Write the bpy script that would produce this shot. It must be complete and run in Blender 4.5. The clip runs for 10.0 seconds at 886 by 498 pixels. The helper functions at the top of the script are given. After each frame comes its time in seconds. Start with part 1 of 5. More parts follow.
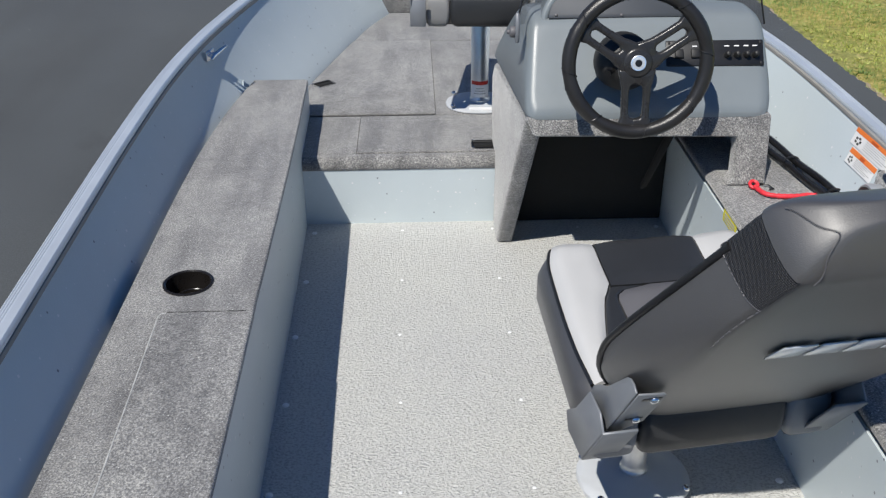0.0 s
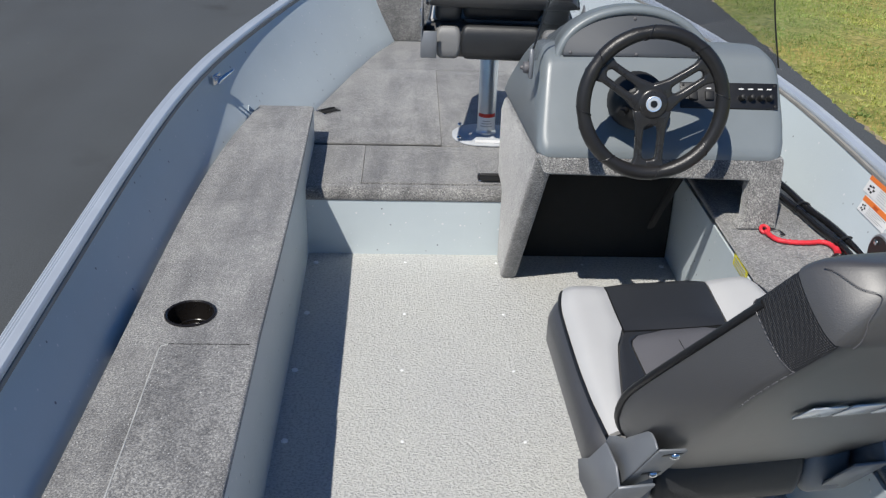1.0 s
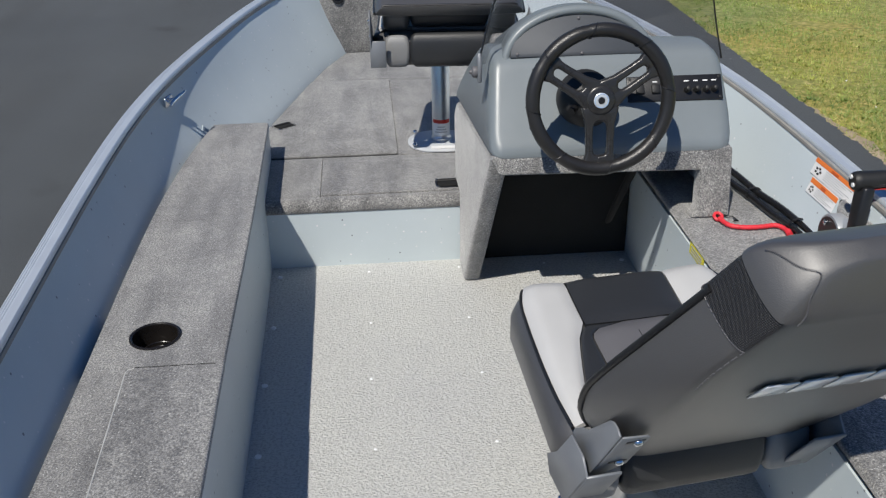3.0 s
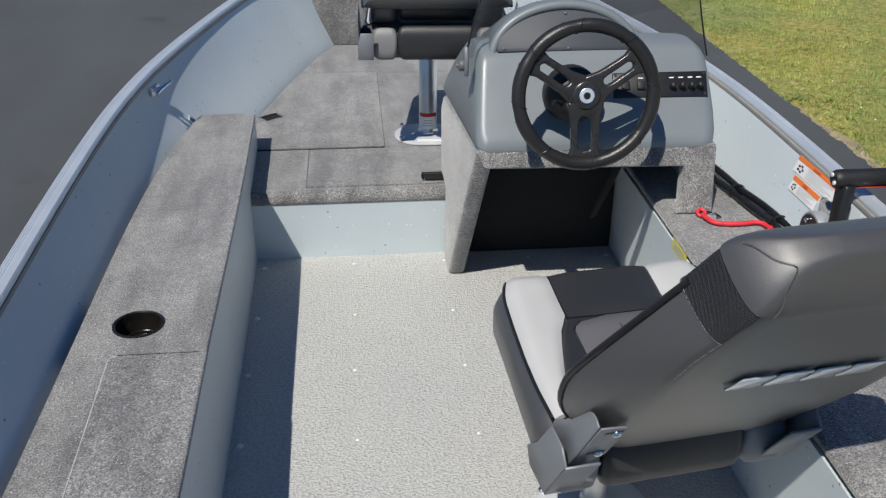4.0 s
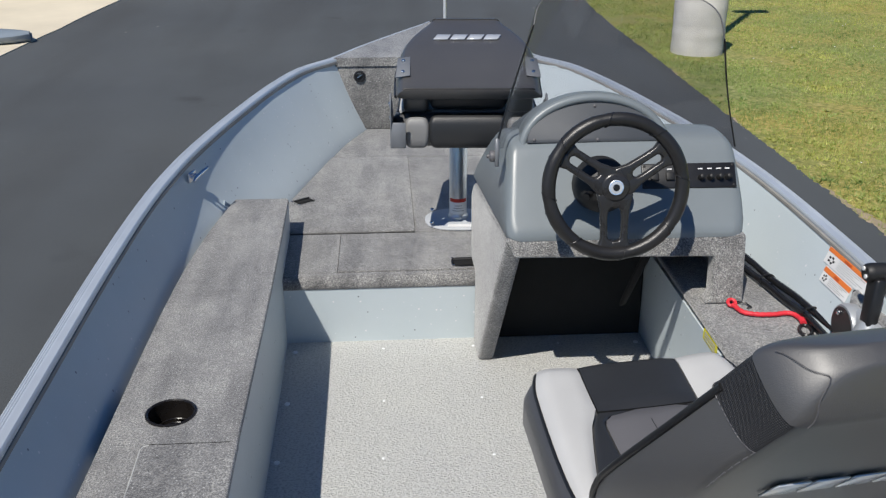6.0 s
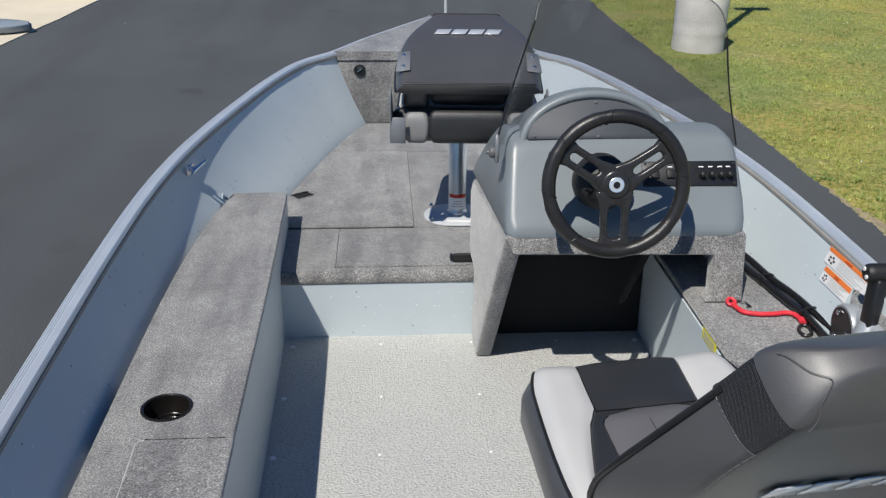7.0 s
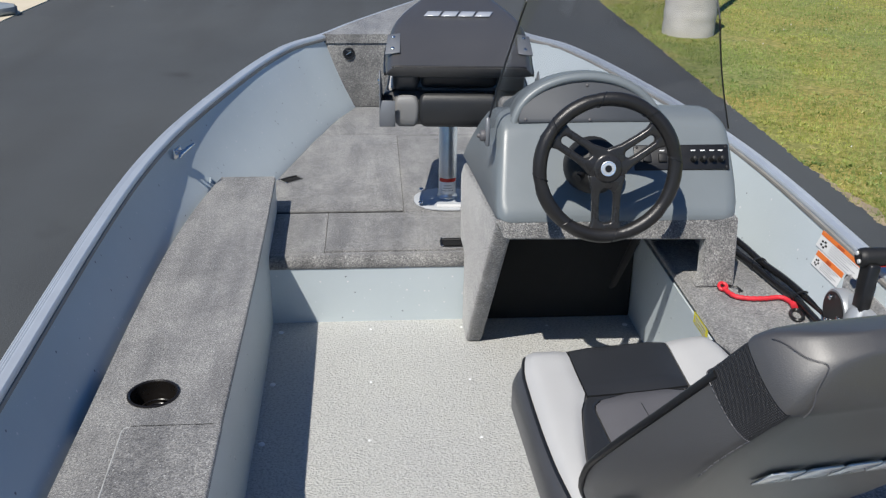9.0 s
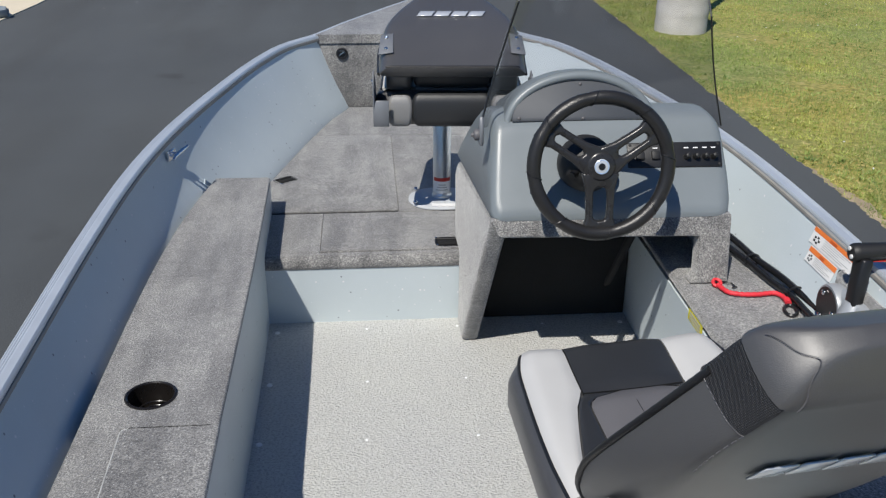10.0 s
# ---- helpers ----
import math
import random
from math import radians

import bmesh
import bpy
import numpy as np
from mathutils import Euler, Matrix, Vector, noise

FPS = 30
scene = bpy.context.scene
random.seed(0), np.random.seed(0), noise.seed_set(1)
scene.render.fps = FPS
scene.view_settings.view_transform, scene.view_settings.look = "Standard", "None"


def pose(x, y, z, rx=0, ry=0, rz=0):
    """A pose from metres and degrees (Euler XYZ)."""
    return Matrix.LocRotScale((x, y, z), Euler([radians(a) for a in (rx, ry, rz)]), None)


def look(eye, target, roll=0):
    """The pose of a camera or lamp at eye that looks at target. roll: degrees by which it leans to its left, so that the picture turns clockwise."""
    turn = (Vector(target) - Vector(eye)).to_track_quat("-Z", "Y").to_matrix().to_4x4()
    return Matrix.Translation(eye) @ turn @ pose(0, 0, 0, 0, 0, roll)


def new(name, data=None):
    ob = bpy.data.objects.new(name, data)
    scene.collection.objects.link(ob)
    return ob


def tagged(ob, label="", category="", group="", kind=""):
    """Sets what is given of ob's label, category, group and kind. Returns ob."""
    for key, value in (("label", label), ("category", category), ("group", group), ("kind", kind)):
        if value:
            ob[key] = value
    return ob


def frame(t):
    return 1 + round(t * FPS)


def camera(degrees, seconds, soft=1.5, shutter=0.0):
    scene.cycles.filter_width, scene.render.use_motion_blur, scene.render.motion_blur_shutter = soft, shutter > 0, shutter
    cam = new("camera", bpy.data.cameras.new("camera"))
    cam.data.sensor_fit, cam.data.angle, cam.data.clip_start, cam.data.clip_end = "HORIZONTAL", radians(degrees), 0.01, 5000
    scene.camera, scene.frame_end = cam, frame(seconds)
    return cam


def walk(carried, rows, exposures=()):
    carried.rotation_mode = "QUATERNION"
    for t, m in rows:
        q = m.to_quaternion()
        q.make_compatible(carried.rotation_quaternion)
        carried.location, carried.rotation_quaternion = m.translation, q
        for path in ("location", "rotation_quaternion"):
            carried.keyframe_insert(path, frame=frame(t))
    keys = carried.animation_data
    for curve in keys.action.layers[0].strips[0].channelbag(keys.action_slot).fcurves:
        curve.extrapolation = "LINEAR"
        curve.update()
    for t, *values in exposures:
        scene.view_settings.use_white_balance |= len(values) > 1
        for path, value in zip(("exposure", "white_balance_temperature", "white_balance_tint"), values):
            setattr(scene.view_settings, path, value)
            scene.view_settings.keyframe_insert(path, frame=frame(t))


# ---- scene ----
cam = camera(50.0, 10.0, soft=1.3)
ROWS = [
    (0.0, -0.2003, 0.0000, 1.3376, 61.151, 0.287, -1.908),
    (0.5, -0.2145, 0.0451, 1.3277, 60.549, 0.454, -3.436),
    (0.7, -0.2305, 0.0490, 1.3252, 61.064, -1.039, -2.962),
    (1.0, -0.2424, 0.0472, 1.3428, 62.618, -1.665, -1.642),
    (1.5, -0.2428, 0.0336, 1.3507, 63.566, -3.652, -1.791),
    (2.0, -0.2278, 0.0315, 1.3506, 62.845, -2.778, -3.311),
    (2.5, -0.2129, 0.0309, 1.3555, 63.931, -0.620, -4.977),
    (2.7, -0.2250, 0.0289, 1.3509, 62.951, 0.876, -5.217),
    (3.8, -0.2256, 0.0152, 1.3516, 63.533, -0.393, -4.396),
    (4.0, -0.2201, 0.0137, 1.3489, 62.773, -0.262, -5.371),
    (4.2, -0.2099, 0.0134, 1.3511, 62.950, 0.142, -5.370),
    (4.5, -0.2115, 0.0070, 1.3752, 65.614, -0.071, -4.964),
    (5.0, -0.2220, -0.0015, 1.4026, 68.436, 0.288, -4.618),
    (5.5, -0.2279, 0.0089, 1.3993, 67.552, 0.273, -4.023),
    (5.7, -0.2281, 0.0113, 1.3925, 67.320, 0.084, -3.699),
    (6.8, -0.2260, 0.0230, 1.3900, 66.965, -0.277, -3.845),
    (7.0, -0.2279, 0.0265, 1.3897, 66.836, -0.524, -3.570),
    (7.5, -0.2284, 0.0307, 1.3897, 66.667, -0.316, -3.592),
    (8.0, -0.2274, 0.0356, 1.3881, 66.550, 0.172, -4.026),
    (8.5, -0.2265, 0.0414, 1.3880, 66.430, 0.355, -4.184),
    (9.0, -0.2267, 0.0454, 1.3797, 65.942, -0.746, -4.127),
    (9.5, -0.2242, 0.0422, 1.3820, 65.662, -0.517, -4.808),
    (10.0, -0.2278, 0.0384, 1.3839, 65.878, -0.361, -4.637),
]
walk(cam, [(t, pose(x, y, z, rx, ry, rz)) for t, x, y, z, rx, ry, rz in ROWS], [(0.0, 0.17, 6380, 10.5), (0.7, 0.14, 6380, 10.5), (2.0, 0.05, 6450, 10.5), (5.0, 0.03, 6480, 10.5), (5.6, 0.06, 6460, 10.5), (10.0, 0.09, 6420, 10.5)])

# ---- world, sun ----
SUN_WAY = Vector((0.385, 0.645, -1.0)).normalized()
world = bpy.data.worlds.new("sky")
scene.world = world
world.use_nodes = True
wn = world.node_tree.nodes
sky = wn.new("ShaderNodeTexSky")
sky.sky_type = "NISHITA"
sky.sun_disc = False
sky.sun_elevation = math.asin(-SUN_WAY.z)
sky.sun_rotation = math.atan2(-SUN_WAY.x, -SUN_WAY.y)
sky.air_density, sky.dust_density, sky.ozone_density = 1.0, 0.1, 3.0
wn["Background"].inputs[1].default_value = 0.05
deep = wn.new("ShaderNodeMix")
deep.data_type, deep.blend_type = "RGBA", "MULTIPLY"
deep.inputs[0].default_value, deep.inputs[7].default_value = 1.0, (0.60, 0.965, 1.36, 1)
world.node_tree.links.new(sky.outputs[0], deep.inputs[6])
world.node_tree.links.new(deep.outputs[2], wn["Background"].inputs[0])
sun = new("sun", bpy.data.lights.new("sun", "SUN"))
sun.data.energy, sun.data.angle, sun.data.color = 4.55, radians(0.55), (1.0, 0.955, 0.868)
sun.matrix_world = look((0, 0, 30), Vector((0, 0, 30)) + SUN_WAY)
scene.view_settings.exposure = 0.0


# ---- materials ----
def mat_base(name, rough=0.5, metal=0.0):
    m = bpy.data.materials.new(name)
    m.use_nodes = True
    b = m.node_tree.nodes["Principled BSDF"]
    b.inputs["Roughness"].default_value = rough
    b.inputs["Metallic"].default_value = metal
    return m, m.node_tree.nodes, m.node_tree.links, b


def noise_node(n, l, scale, detail=4.0, rough=0.6, coords="Object"):
    tc = n.new("ShaderNodeTexCoord")
    t = n.new("ShaderNodeTexNoise")
    t.inputs["Scale"].default_value, t.inputs["Detail"].default_value, t.inputs["Roughness"].default_value = scale, detail, rough
    l.new(tc.outputs[coords], t.inputs["Vector"])
    return t


def ramp(n, l, src, stops):
    r = n.new("ShaderNodeValToRGB")
    while len(r.color_ramp.elements) < len(stops):
        r.color_ramp.elements.new(0.5)
    for e, (p, c) in zip(r.color_ramp.elements, stops):
        e.position = p
        e.color = (*c, 1) if len(c) == 3 else c
    l.new(src, r.inputs[0])
    return r


def mix(n, l, fac, a, b, mode="MIX"):
    m = n.new("ShaderNodeMix")
    m.data_type, m.blend_type = "RGBA", mode
    if isinstance(fac, float):
        m.inputs[0].default_value = fac
    else:
        l.new(fac, m.inputs[0])
    for k, v in ((6, a), (7, b)):
        if isinstance(v, tuple):
            m.inputs[k].default_value = (*v, 1)
        else:
            l.new(v, m.inputs[k])
    return m.outputs[2]


def bump(n, l, b, height, strength, dist):
    bp = n.new("ShaderNodeBump")
    bp.inputs["Strength"].default_value, bp.inputs["Distance"].default_value = strength, dist
    l.new(height, bp.inputs["Height"])
    l.new(bp.outputs[0], b.inputs["Normal"])
    return bp


def simple(name, col, rough=0.5, metal=0.0, vary=0.12, scale=9.0, grain=300.0, grain_depth=0.0004, spread=0.08):
    """A plain surface with large soft tone changes, a fine grain and uneven gloss."""
    m, n, l, b = mat_base(name, rough, metal)
    big = noise_node(n, l, scale, 5)
    dark = tuple(c * (1 - vary) for c in col)
    lite = tuple(min(1, c * (1 + vary)) for c in col)
    r = ramp(n, l, big.outputs[0], [(0.3, dark), (0.7, lite)])
    l.new(r.outputs[0], b.inputs["Base Color"])
    rr = n.new("ShaderNodeMapRange")
    rr.inputs[3].default_value, rr.inputs[4].default_value = max(0.02, rough - spread), min(1, rough + spread)
    l.new(big.outputs[0], rr.inputs[0])
    l.new(rr.outputs[0], b.inputs["Roughness"])
    fine = noise_node(n, l, grain, 2)
    bump(n, l, b, fine.outputs[0], 0.5, grain_depth)
    return m


def carpet_mat():
    m, n, l, b = mat_base("marine_carpet", 0.95)
    fib = noise_node(n, l, 300, 1, 0.6)
    mid = noise_node(n, l, 45, 4, 0.65)
    big = noise_node(n, l, 6.5, 5, 0.65)
    tc = n.new("ShaderNodeTexCoord")
    mp = n.new("ShaderNodeMapping")
    mp.inputs["Scale"].default_value = (9, 2.0, 4)
    l.new(tc.outputs["Object"], mp.inputs[0])
    nap = n.new("ShaderNodeTexNoise")
    nap.inputs["Scale"].default_value, nap.inputs["Detail"].default_value = 1.6, 3
    l.new(mp.outputs[0], nap.inputs["Vector"])
    c1 = ramp(n, l, fib.outputs[0], [(0.34, (0.134, 0.134, 0.138)), (0.50, (0.255, 0.252, 0.247)), (0.66, (0.425, 0.42, 0.41))])
    c2 = ramp(n, l, mid.outputs[0], [(0.3, (0.72, 0.72, 0.73)), (0.72, (1.0, 1.0, 1.0))])
    c3 = ramp(n, l, nap.outputs[0], [(0.36, (0.66, 0.66, 0.67)), (0.50, (0.93, 0.93, 0.93)), (0.62, (1.08, 1.08, 1.07))])
    c4 = ramp(n, l, big.outputs[0], [(0.35, (0.74, 0.735, 0.73)), (0.5, (0.94, 0.935, 0.925)), (0.66, (1.10, 1.095, 1.07))])
    tuft = noise_node(n, l, 170, 1, 0.6)
    c5 = ramp(n, l, tuft.outputs[0], [(0.36, (0.80, 0.80, 0.81)), (0.62, (1.14, 1.14, 1.12))])
    x = mix(n, l, 1.0, c1.outputs[0], c2.outputs[0], "MULTIPLY")
    x = mix(n, l, 1.0, x, c5.outputs[0], "MULTIPLY")
    x = mix(n, l, 1.0, x, c3.outputs[0], "MULTIPLY")
    x = mix(n, l, 1.0, x, c4.outputs[0], "MULTIPLY")
    vor = n.new("ShaderNodeTexVoronoi")
    vor.inputs["Scale"].default_value = 135
    l.new(tc.outputs["Object"], vor.inputs["Vector"])
    lint = ramp(n, l, vor.outputs["Distance"], [(0.10, (1, 1, 1)), (0.19, (0, 0, 0))])
    pick = ramp(n, l, vor.outputs["Color"], [(0.50, (0, 0, 0)), (0.56, (1, 1, 1))])
    x = mix(n, l, mix(n, l, 1.0, lint.outputs[0], pick.outputs[0], "MULTIPLY"), x, (0.58, 0.58, 0.57))
    l.new(x, b.inputs["Base Color"])
    b.inputs["Sheen Weight"].default_value = 0.45
    b.inputs["Sheen Roughness"].default_value = 0.5
    ad = n.new("ShaderNodeMath")
    ad.operation = "ADD"
    l.new(fib.outputs[0], ad.inputs[0])
    l.new(mid.outputs[0], ad.inputs[1])
    bump(n, l, b, ad.outputs[0], 0.6, 0.0045)
    return m


def splatter_mat():
    """Painted aluminium with a fine light and dark fleck."""
    m, n, l, b = mat_base("flecked_hull_paint", 0.4)
    tc = n.new("ShaderNodeTexCoord")
    big = noise_node(n, l, 2.2, 4)
    base = ramp(n, l, big.outputs[0], [(0.3, (0.508, 0.573, 0.600)), (0.7, (0.560, 0.625, 0.652))])
    x = base.outputs[0]
    for sc, lim, col in ((26, 0.060, (0.74, 0.74, 0.76)), (23, 0.046, (0.17, 0.19, 0.22)), (31, 0.045, (0.66, 0.70, 0.73)), (92, 0.10, (0.58, 0.62, 0.65))):
        v = n.new("ShaderNodeTexVoronoi")
        v.inputs["Scale"].default_value = sc
        l.new(tc.outputs["Object"], v.inputs["Vector"])
        k = ramp(n, l, v.outputs["Distance"], [(lim, (1, 1, 1)), (lim + 0.035, (0, 0, 0))])
        x = mix(n, l, k.outputs[0], x, col)
    l.new(x, b.inputs["Base Color"])
    f = noise_node(n, l, 160, 2)
    bump(n, l, b, f.outputs[0], 0.35, 0.0008)
    return m


def floor_mat():
    m, n, l, b = mat_base("textured_vinyl_floor", 0.62)
    tc = n.new("ShaderNodeTexCoord")
    mp = n.new("ShaderNodeMapping")
    mp.inputs["Scale"].default_value = (1.0, 1.25, 1.0)
    l.new(tc.outputs["Object"], mp.inputs[0])
    w = n.new("ShaderNodeTexNoise")
    w.inputs["Scale"].default_value, w.inputs["Detail"].default_value, w.inputs["Distortion"].default_value = 155, 1.5, 0.6
    l.new(mp.outputs[0], w.inputs["Vector"])
    big = noise_node(n, l, 3.0, 4)
    c1 = ramp(n, l, w.outputs[0], [(0.36, (0.395, 0.397, 0.385)), (0.55, (0.545, 0.545, 0.527))])
    c2 = ramp(n, l, big.outputs[0], [(0.3, (0.94, 0.94, 0.95)), (0.7, (1.0, 1.0, 0.985))])
    l.new(mix(n, l, 1.0, c1.outputs[0], c2.outputs[0], "MULTIPLY"), b.inputs["Base Color"])
    bump(n, l, b, w.outputs[0], 1.0, 0.0050)
    return m


def asphalt_mat():
    m, n, l, b = mat_base("asphalt", 0.85)
    st = noise_node(n, l, 120, 3, 0.8)
    big = noise_node(n, l, 0.35, 5, 0.6)
    spot = noise_node(n, l, 1.1, 3, 0.5)
    c1 = ramp(n, l, st.outputs[0], [(0.3, (0.052, 0.0565, 0.0585)), (0.7, (0.093, 0.1005, 0.104))])
    c2 = ramp(n, l, big.outputs[0], [(0.3, (0.82, 0.82, 0.84)), (0.7, (1.1, 1.1, 1.1))])
    c3 = ramp(n, l, spot.outputs[0], [(0.24, (0.74, 0.71, 0.70)), (0.32, (1, 1, 1))])
    x = mix(n, l, 1.0, c1.outputs[0], c2.outputs[0], "MULTIPLY")
    x = mix(n, l, 1.0, x, c3.outputs[0], "MULTIPLY")
    tc = n.new("ShaderNodeTexCoord")
    v = n.new("ShaderNodeTexVoronoi")
    v.inputs["Scale"].default_value = 1.6
    l.new(tc.outputs["Object"], v.inputs["Vector"])
    k = ramp(n, l, v.outputs["Distance"], [(0.026, (1, 1, 1)), (0.036, (0, 0, 0))])
    v2 = n.new("ShaderNodeTexVoronoi")
    v2.inputs["Scale"].default_value = 4.3
    l.new(tc.outputs["Object"], v2.inputs["Vector"])
    k2 = ramp(n, l, v2.outputs["Distance"], [(0.03, (0.8, 0.8, 0.8)), (0.045, (0, 0, 0))])
    x = mix(n, l, k2.outputs[0], x, (0.22, 0.22, 0.21))
    mp = n.new("ShaderNodeMapping")
    mp.inputs["Scale"].default_value, mp.inputs["Rotation"].default_value = (1.6, 0.22, 1), (0, 0, 0.5)
    l.new(tc.outputs["Object"], mp.inputs[0])
    drag = n.new("ShaderNodeTexNoise")
    drag.inputs["Scale"].default_value, drag.inputs["Detail"].default_value = 1.0, 5
    l.new(mp.outputs[0], drag.inputs["Vector"])
    c6 = ramp(n, l, drag.outputs[0], [(0.34, (0.89, 0.87, 0.86)), (0.5, (1.0, 1.0, 1.0)), (0.68, (1.07, 1.08, 1.10))])
    x = mix(n, l, 1.0, x, c6.outputs[0], "MULTIPLY")
    l.new(mix(n, l, k.outputs[0], x, (0.3, 0.29, 0.27)), b.inputs["Base Color"])
    bump(n, l, b, st.outputs[0], 0.6, 0.006)
    return m


def grass_mat(name, lo, mid, hi, scale):
    m, n, l, b = mat_base(name, 0.8)
    a = noise_node(n, l, scale, 5, 0.65)
    p = noise_node(n, l, 0.55, 5, 0.6)
    c1 = ramp(n, l, a.outputs[0], [(0.28, lo), (0.5, mid), (0.72, hi)])
    c2 = ramp(n, l, p.outputs[0], [(0.4, (1, 1, 1)), (0.62, (1.45, 1.12, 0.95))])
    l.new(mix(n, l, 1.0, c1.outputs[0], c2.outputs[0], "MULTIPLY"), b.inputs["Base Color"])
    bump(n, l, b, a.outputs[0], 0.8, 0.02)
    return m


def blade_mat():
    m, n, l, b = mat_base("grass_blades", 0.6)
    g = n.new("ShaderNodeNewGeometry")
    p = noise_node(n, l, 0.6, 5, 0.65)
    c1 = ramp(n, l, g.outputs["Random Per Island"], [(0.0, (0.185, 0.255, 0.058)), (0.5, (0.232, 0.298, 0.074)), (0.82, (0.29, 0.332, 0.098)), (1.0, (0.40, 0.395, 0.17))])
    c2 = ramp(n, l, p.outputs[0], [(0.38, (0.82, 0.92, 0.85)), (0.5, (1.08, 1.08, 1.08)), (0.64, (1.55, 1.28, 1.05))])
    q = noise_node(n, l, 1.9, 4, 0.7)
    c3 = ramp(n, l, q.outputs[0], [(0.34, (0.50, 0.62, 0.52)), (0.47, (0.96, 0.99, 0.96)), (0.64, (1.28, 1.26, 1.25))])
    x = mix(n, l, 1.0, c1.outputs[0], c2.outputs[0], "MULTIPLY")
    l.new(mix(n, l, 1.0, x, c3.outputs[0], "MULTIPLY"), b.inputs["Base Color"])
    return m


CARPET = carpet_mat()
HULL = splatter_mat()
FLOOR = floor_mat()
ASPHALT = asphalt_mat()
LAWN = grass_mat("lawn_soil", (0.080, 0.092, 0.028), (0.208, 0.240, 0.066), (0.37, 0.345, 0.155), 22)
BLADE = blade_mat()
CONSOLE = simple("grey_console_plastic", (0.182, 0.206, 0.219), 0.36, 0, 0.05, 5, 420, 0.0005)
GAUGE = simple("dark_grey_panel", (0.060, 0.066, 0.076), 0.6, 0, 0.06, 8)
BLACK = simple("black_plastic", (0.012, 0.012, 0.013), 0.38, 0, 0.15, 20)
VOID = simple("deep_black_pocket", (0.004, 0.004, 0.004), 0.9)
RUBBER = simple("black_rubber", (0.012, 0.012, 0.0125), 0.55, 0, 0.2, 30)
DARK_IN = simple("near_black_matte", (0.014, 0.0145, 0.014), 0.9, 0, 0.25, 12, 220, 0.002)
CHARCOAL = simple("charcoal_vinyl", (0.057, 0.0555, 0.056), 0.50, 0, 0.06, 7, 640, 0.0009)
CHARCOAL.node_tree.nodes["Principled BSDF"].inputs["Coat Weight"].default_value = 1.0
CHARCOAL.node_tree.nodes["Principled BSDF"].inputs["Specular IOR Level"].default_value = 0.5
CHARCOAL.node_tree.nodes["Principled BSDF"].inputs["Coat IOR"].default_value = 1.56
CHARCOAL.node_tree.nodes["Principled BSDF"].inputs["Coat Roughness"].default_value = 0.46
DARKVINYL = simple("black_vinyl", (0.024, 0.025, 0.027), 0.42, 0, 0.08, 7, 480, 0.001)
LIGHTVINYL = simple("light_grey_vinyl", (0.515, 0.51, 0.495), 0.45, 0, 0.04, 7, 480, 0.001)
GREYVINYL = simple("mid_grey_vinyl", (0.115, 0.112, 0.118), 0.5, 0, 0.06, 9, 300, 0.001)
ALU = simple("brushed_aluminium", (0.70, 0.70, 0.69), 0.34, 0.75, 0.08, 14, 260, 0.0003)
CUPBLACK = simple("glossy_black_cup", (0.011, 0.0095, 0.0088), 0.27, 0, 0.15, 20)
CABLE = simple("black_cable_sheath", (0.012, 0.012, 0.013), 0.17, 0, 0.2, 30)
ROLLGREY = simple("grey_roll_vinyl", (0.21, 0.21, 0.21), 0.45, 0, 0.05, 7, 480, 0.001)
GUNWALE = simple("satin_aluminium_gunwale", (0.60, 0.645, 0.69), 0.36, 0.45, 0.06, 6, 200, 0.0003)
CHROME = simple("chrome", (0.72, 0.73, 0.75), 0.14, 1.0, 0.05, 14)
BRACKET = simple("grey_painted_steel", (0.185, 0.195, 0.21), 0.4, 0.1, 0.06, 10)
WHITE = simple("white_paint", (0.78, 0.78, 0.77), 0.45, 0, 0.04, 12)
ORANGE = simple("orange_print", (0.78, 0.20, 0.04), 0.45, 0, 0.05, 12)
RED = simple("red_webbing", (0.68, 0.03, 0.045), 0.55, 0, 0.12, 40, 350, 0.001)
REDPAINT = simple("red_paint", (0.5, 0.03, 0.02), 0.35, 0, 0.1, 6)
YELLOW = simple("yellow_print", (0.72, 0.66, 0.03), 0.5, 0, 0.06, 12)
INK = simple("grey_print", (0.42, 0.42, 0.42), 0.6)
BLUE = simple("blue_enamel", (0.33, 0.47, 0.68), 0.3, 0, 0.05, 20)
SILVERPRINT = simple("silver_badge", (0.62, 0.65, 0.68), 0.32, 0.35, 0.05, 20)
CONCRETE = simple("concrete", (0.66, 0.635, 0.585), 0.88, 0, 0.12, 3.5, 60, 0.006)
SLAB = simple("pale_concrete_slab", (0.66, 0.585, 0.445), 0.85, 0, 0.1, 0.8, 40, 0.004)
RUST = simple("weathered_brown_steel", (0.075, 0.04, 0.03), 0.75, 0.1, 0.25, 12, 120, 0.002)
SAND = simple("sandy_soil", (0.33, 0.26, 0.18), 0.95, 0, 0.3, 9, 60, 0.01)
OLIVE = simple("olive_hull_paint", (0.2, 0.21, 0.135), 0.4, 0, 0.1, 2)
BLUEGREY = simple("blue_grey_cover", (0.23, 0.27, 0.31), 0.5, 0, 0.06, 4)


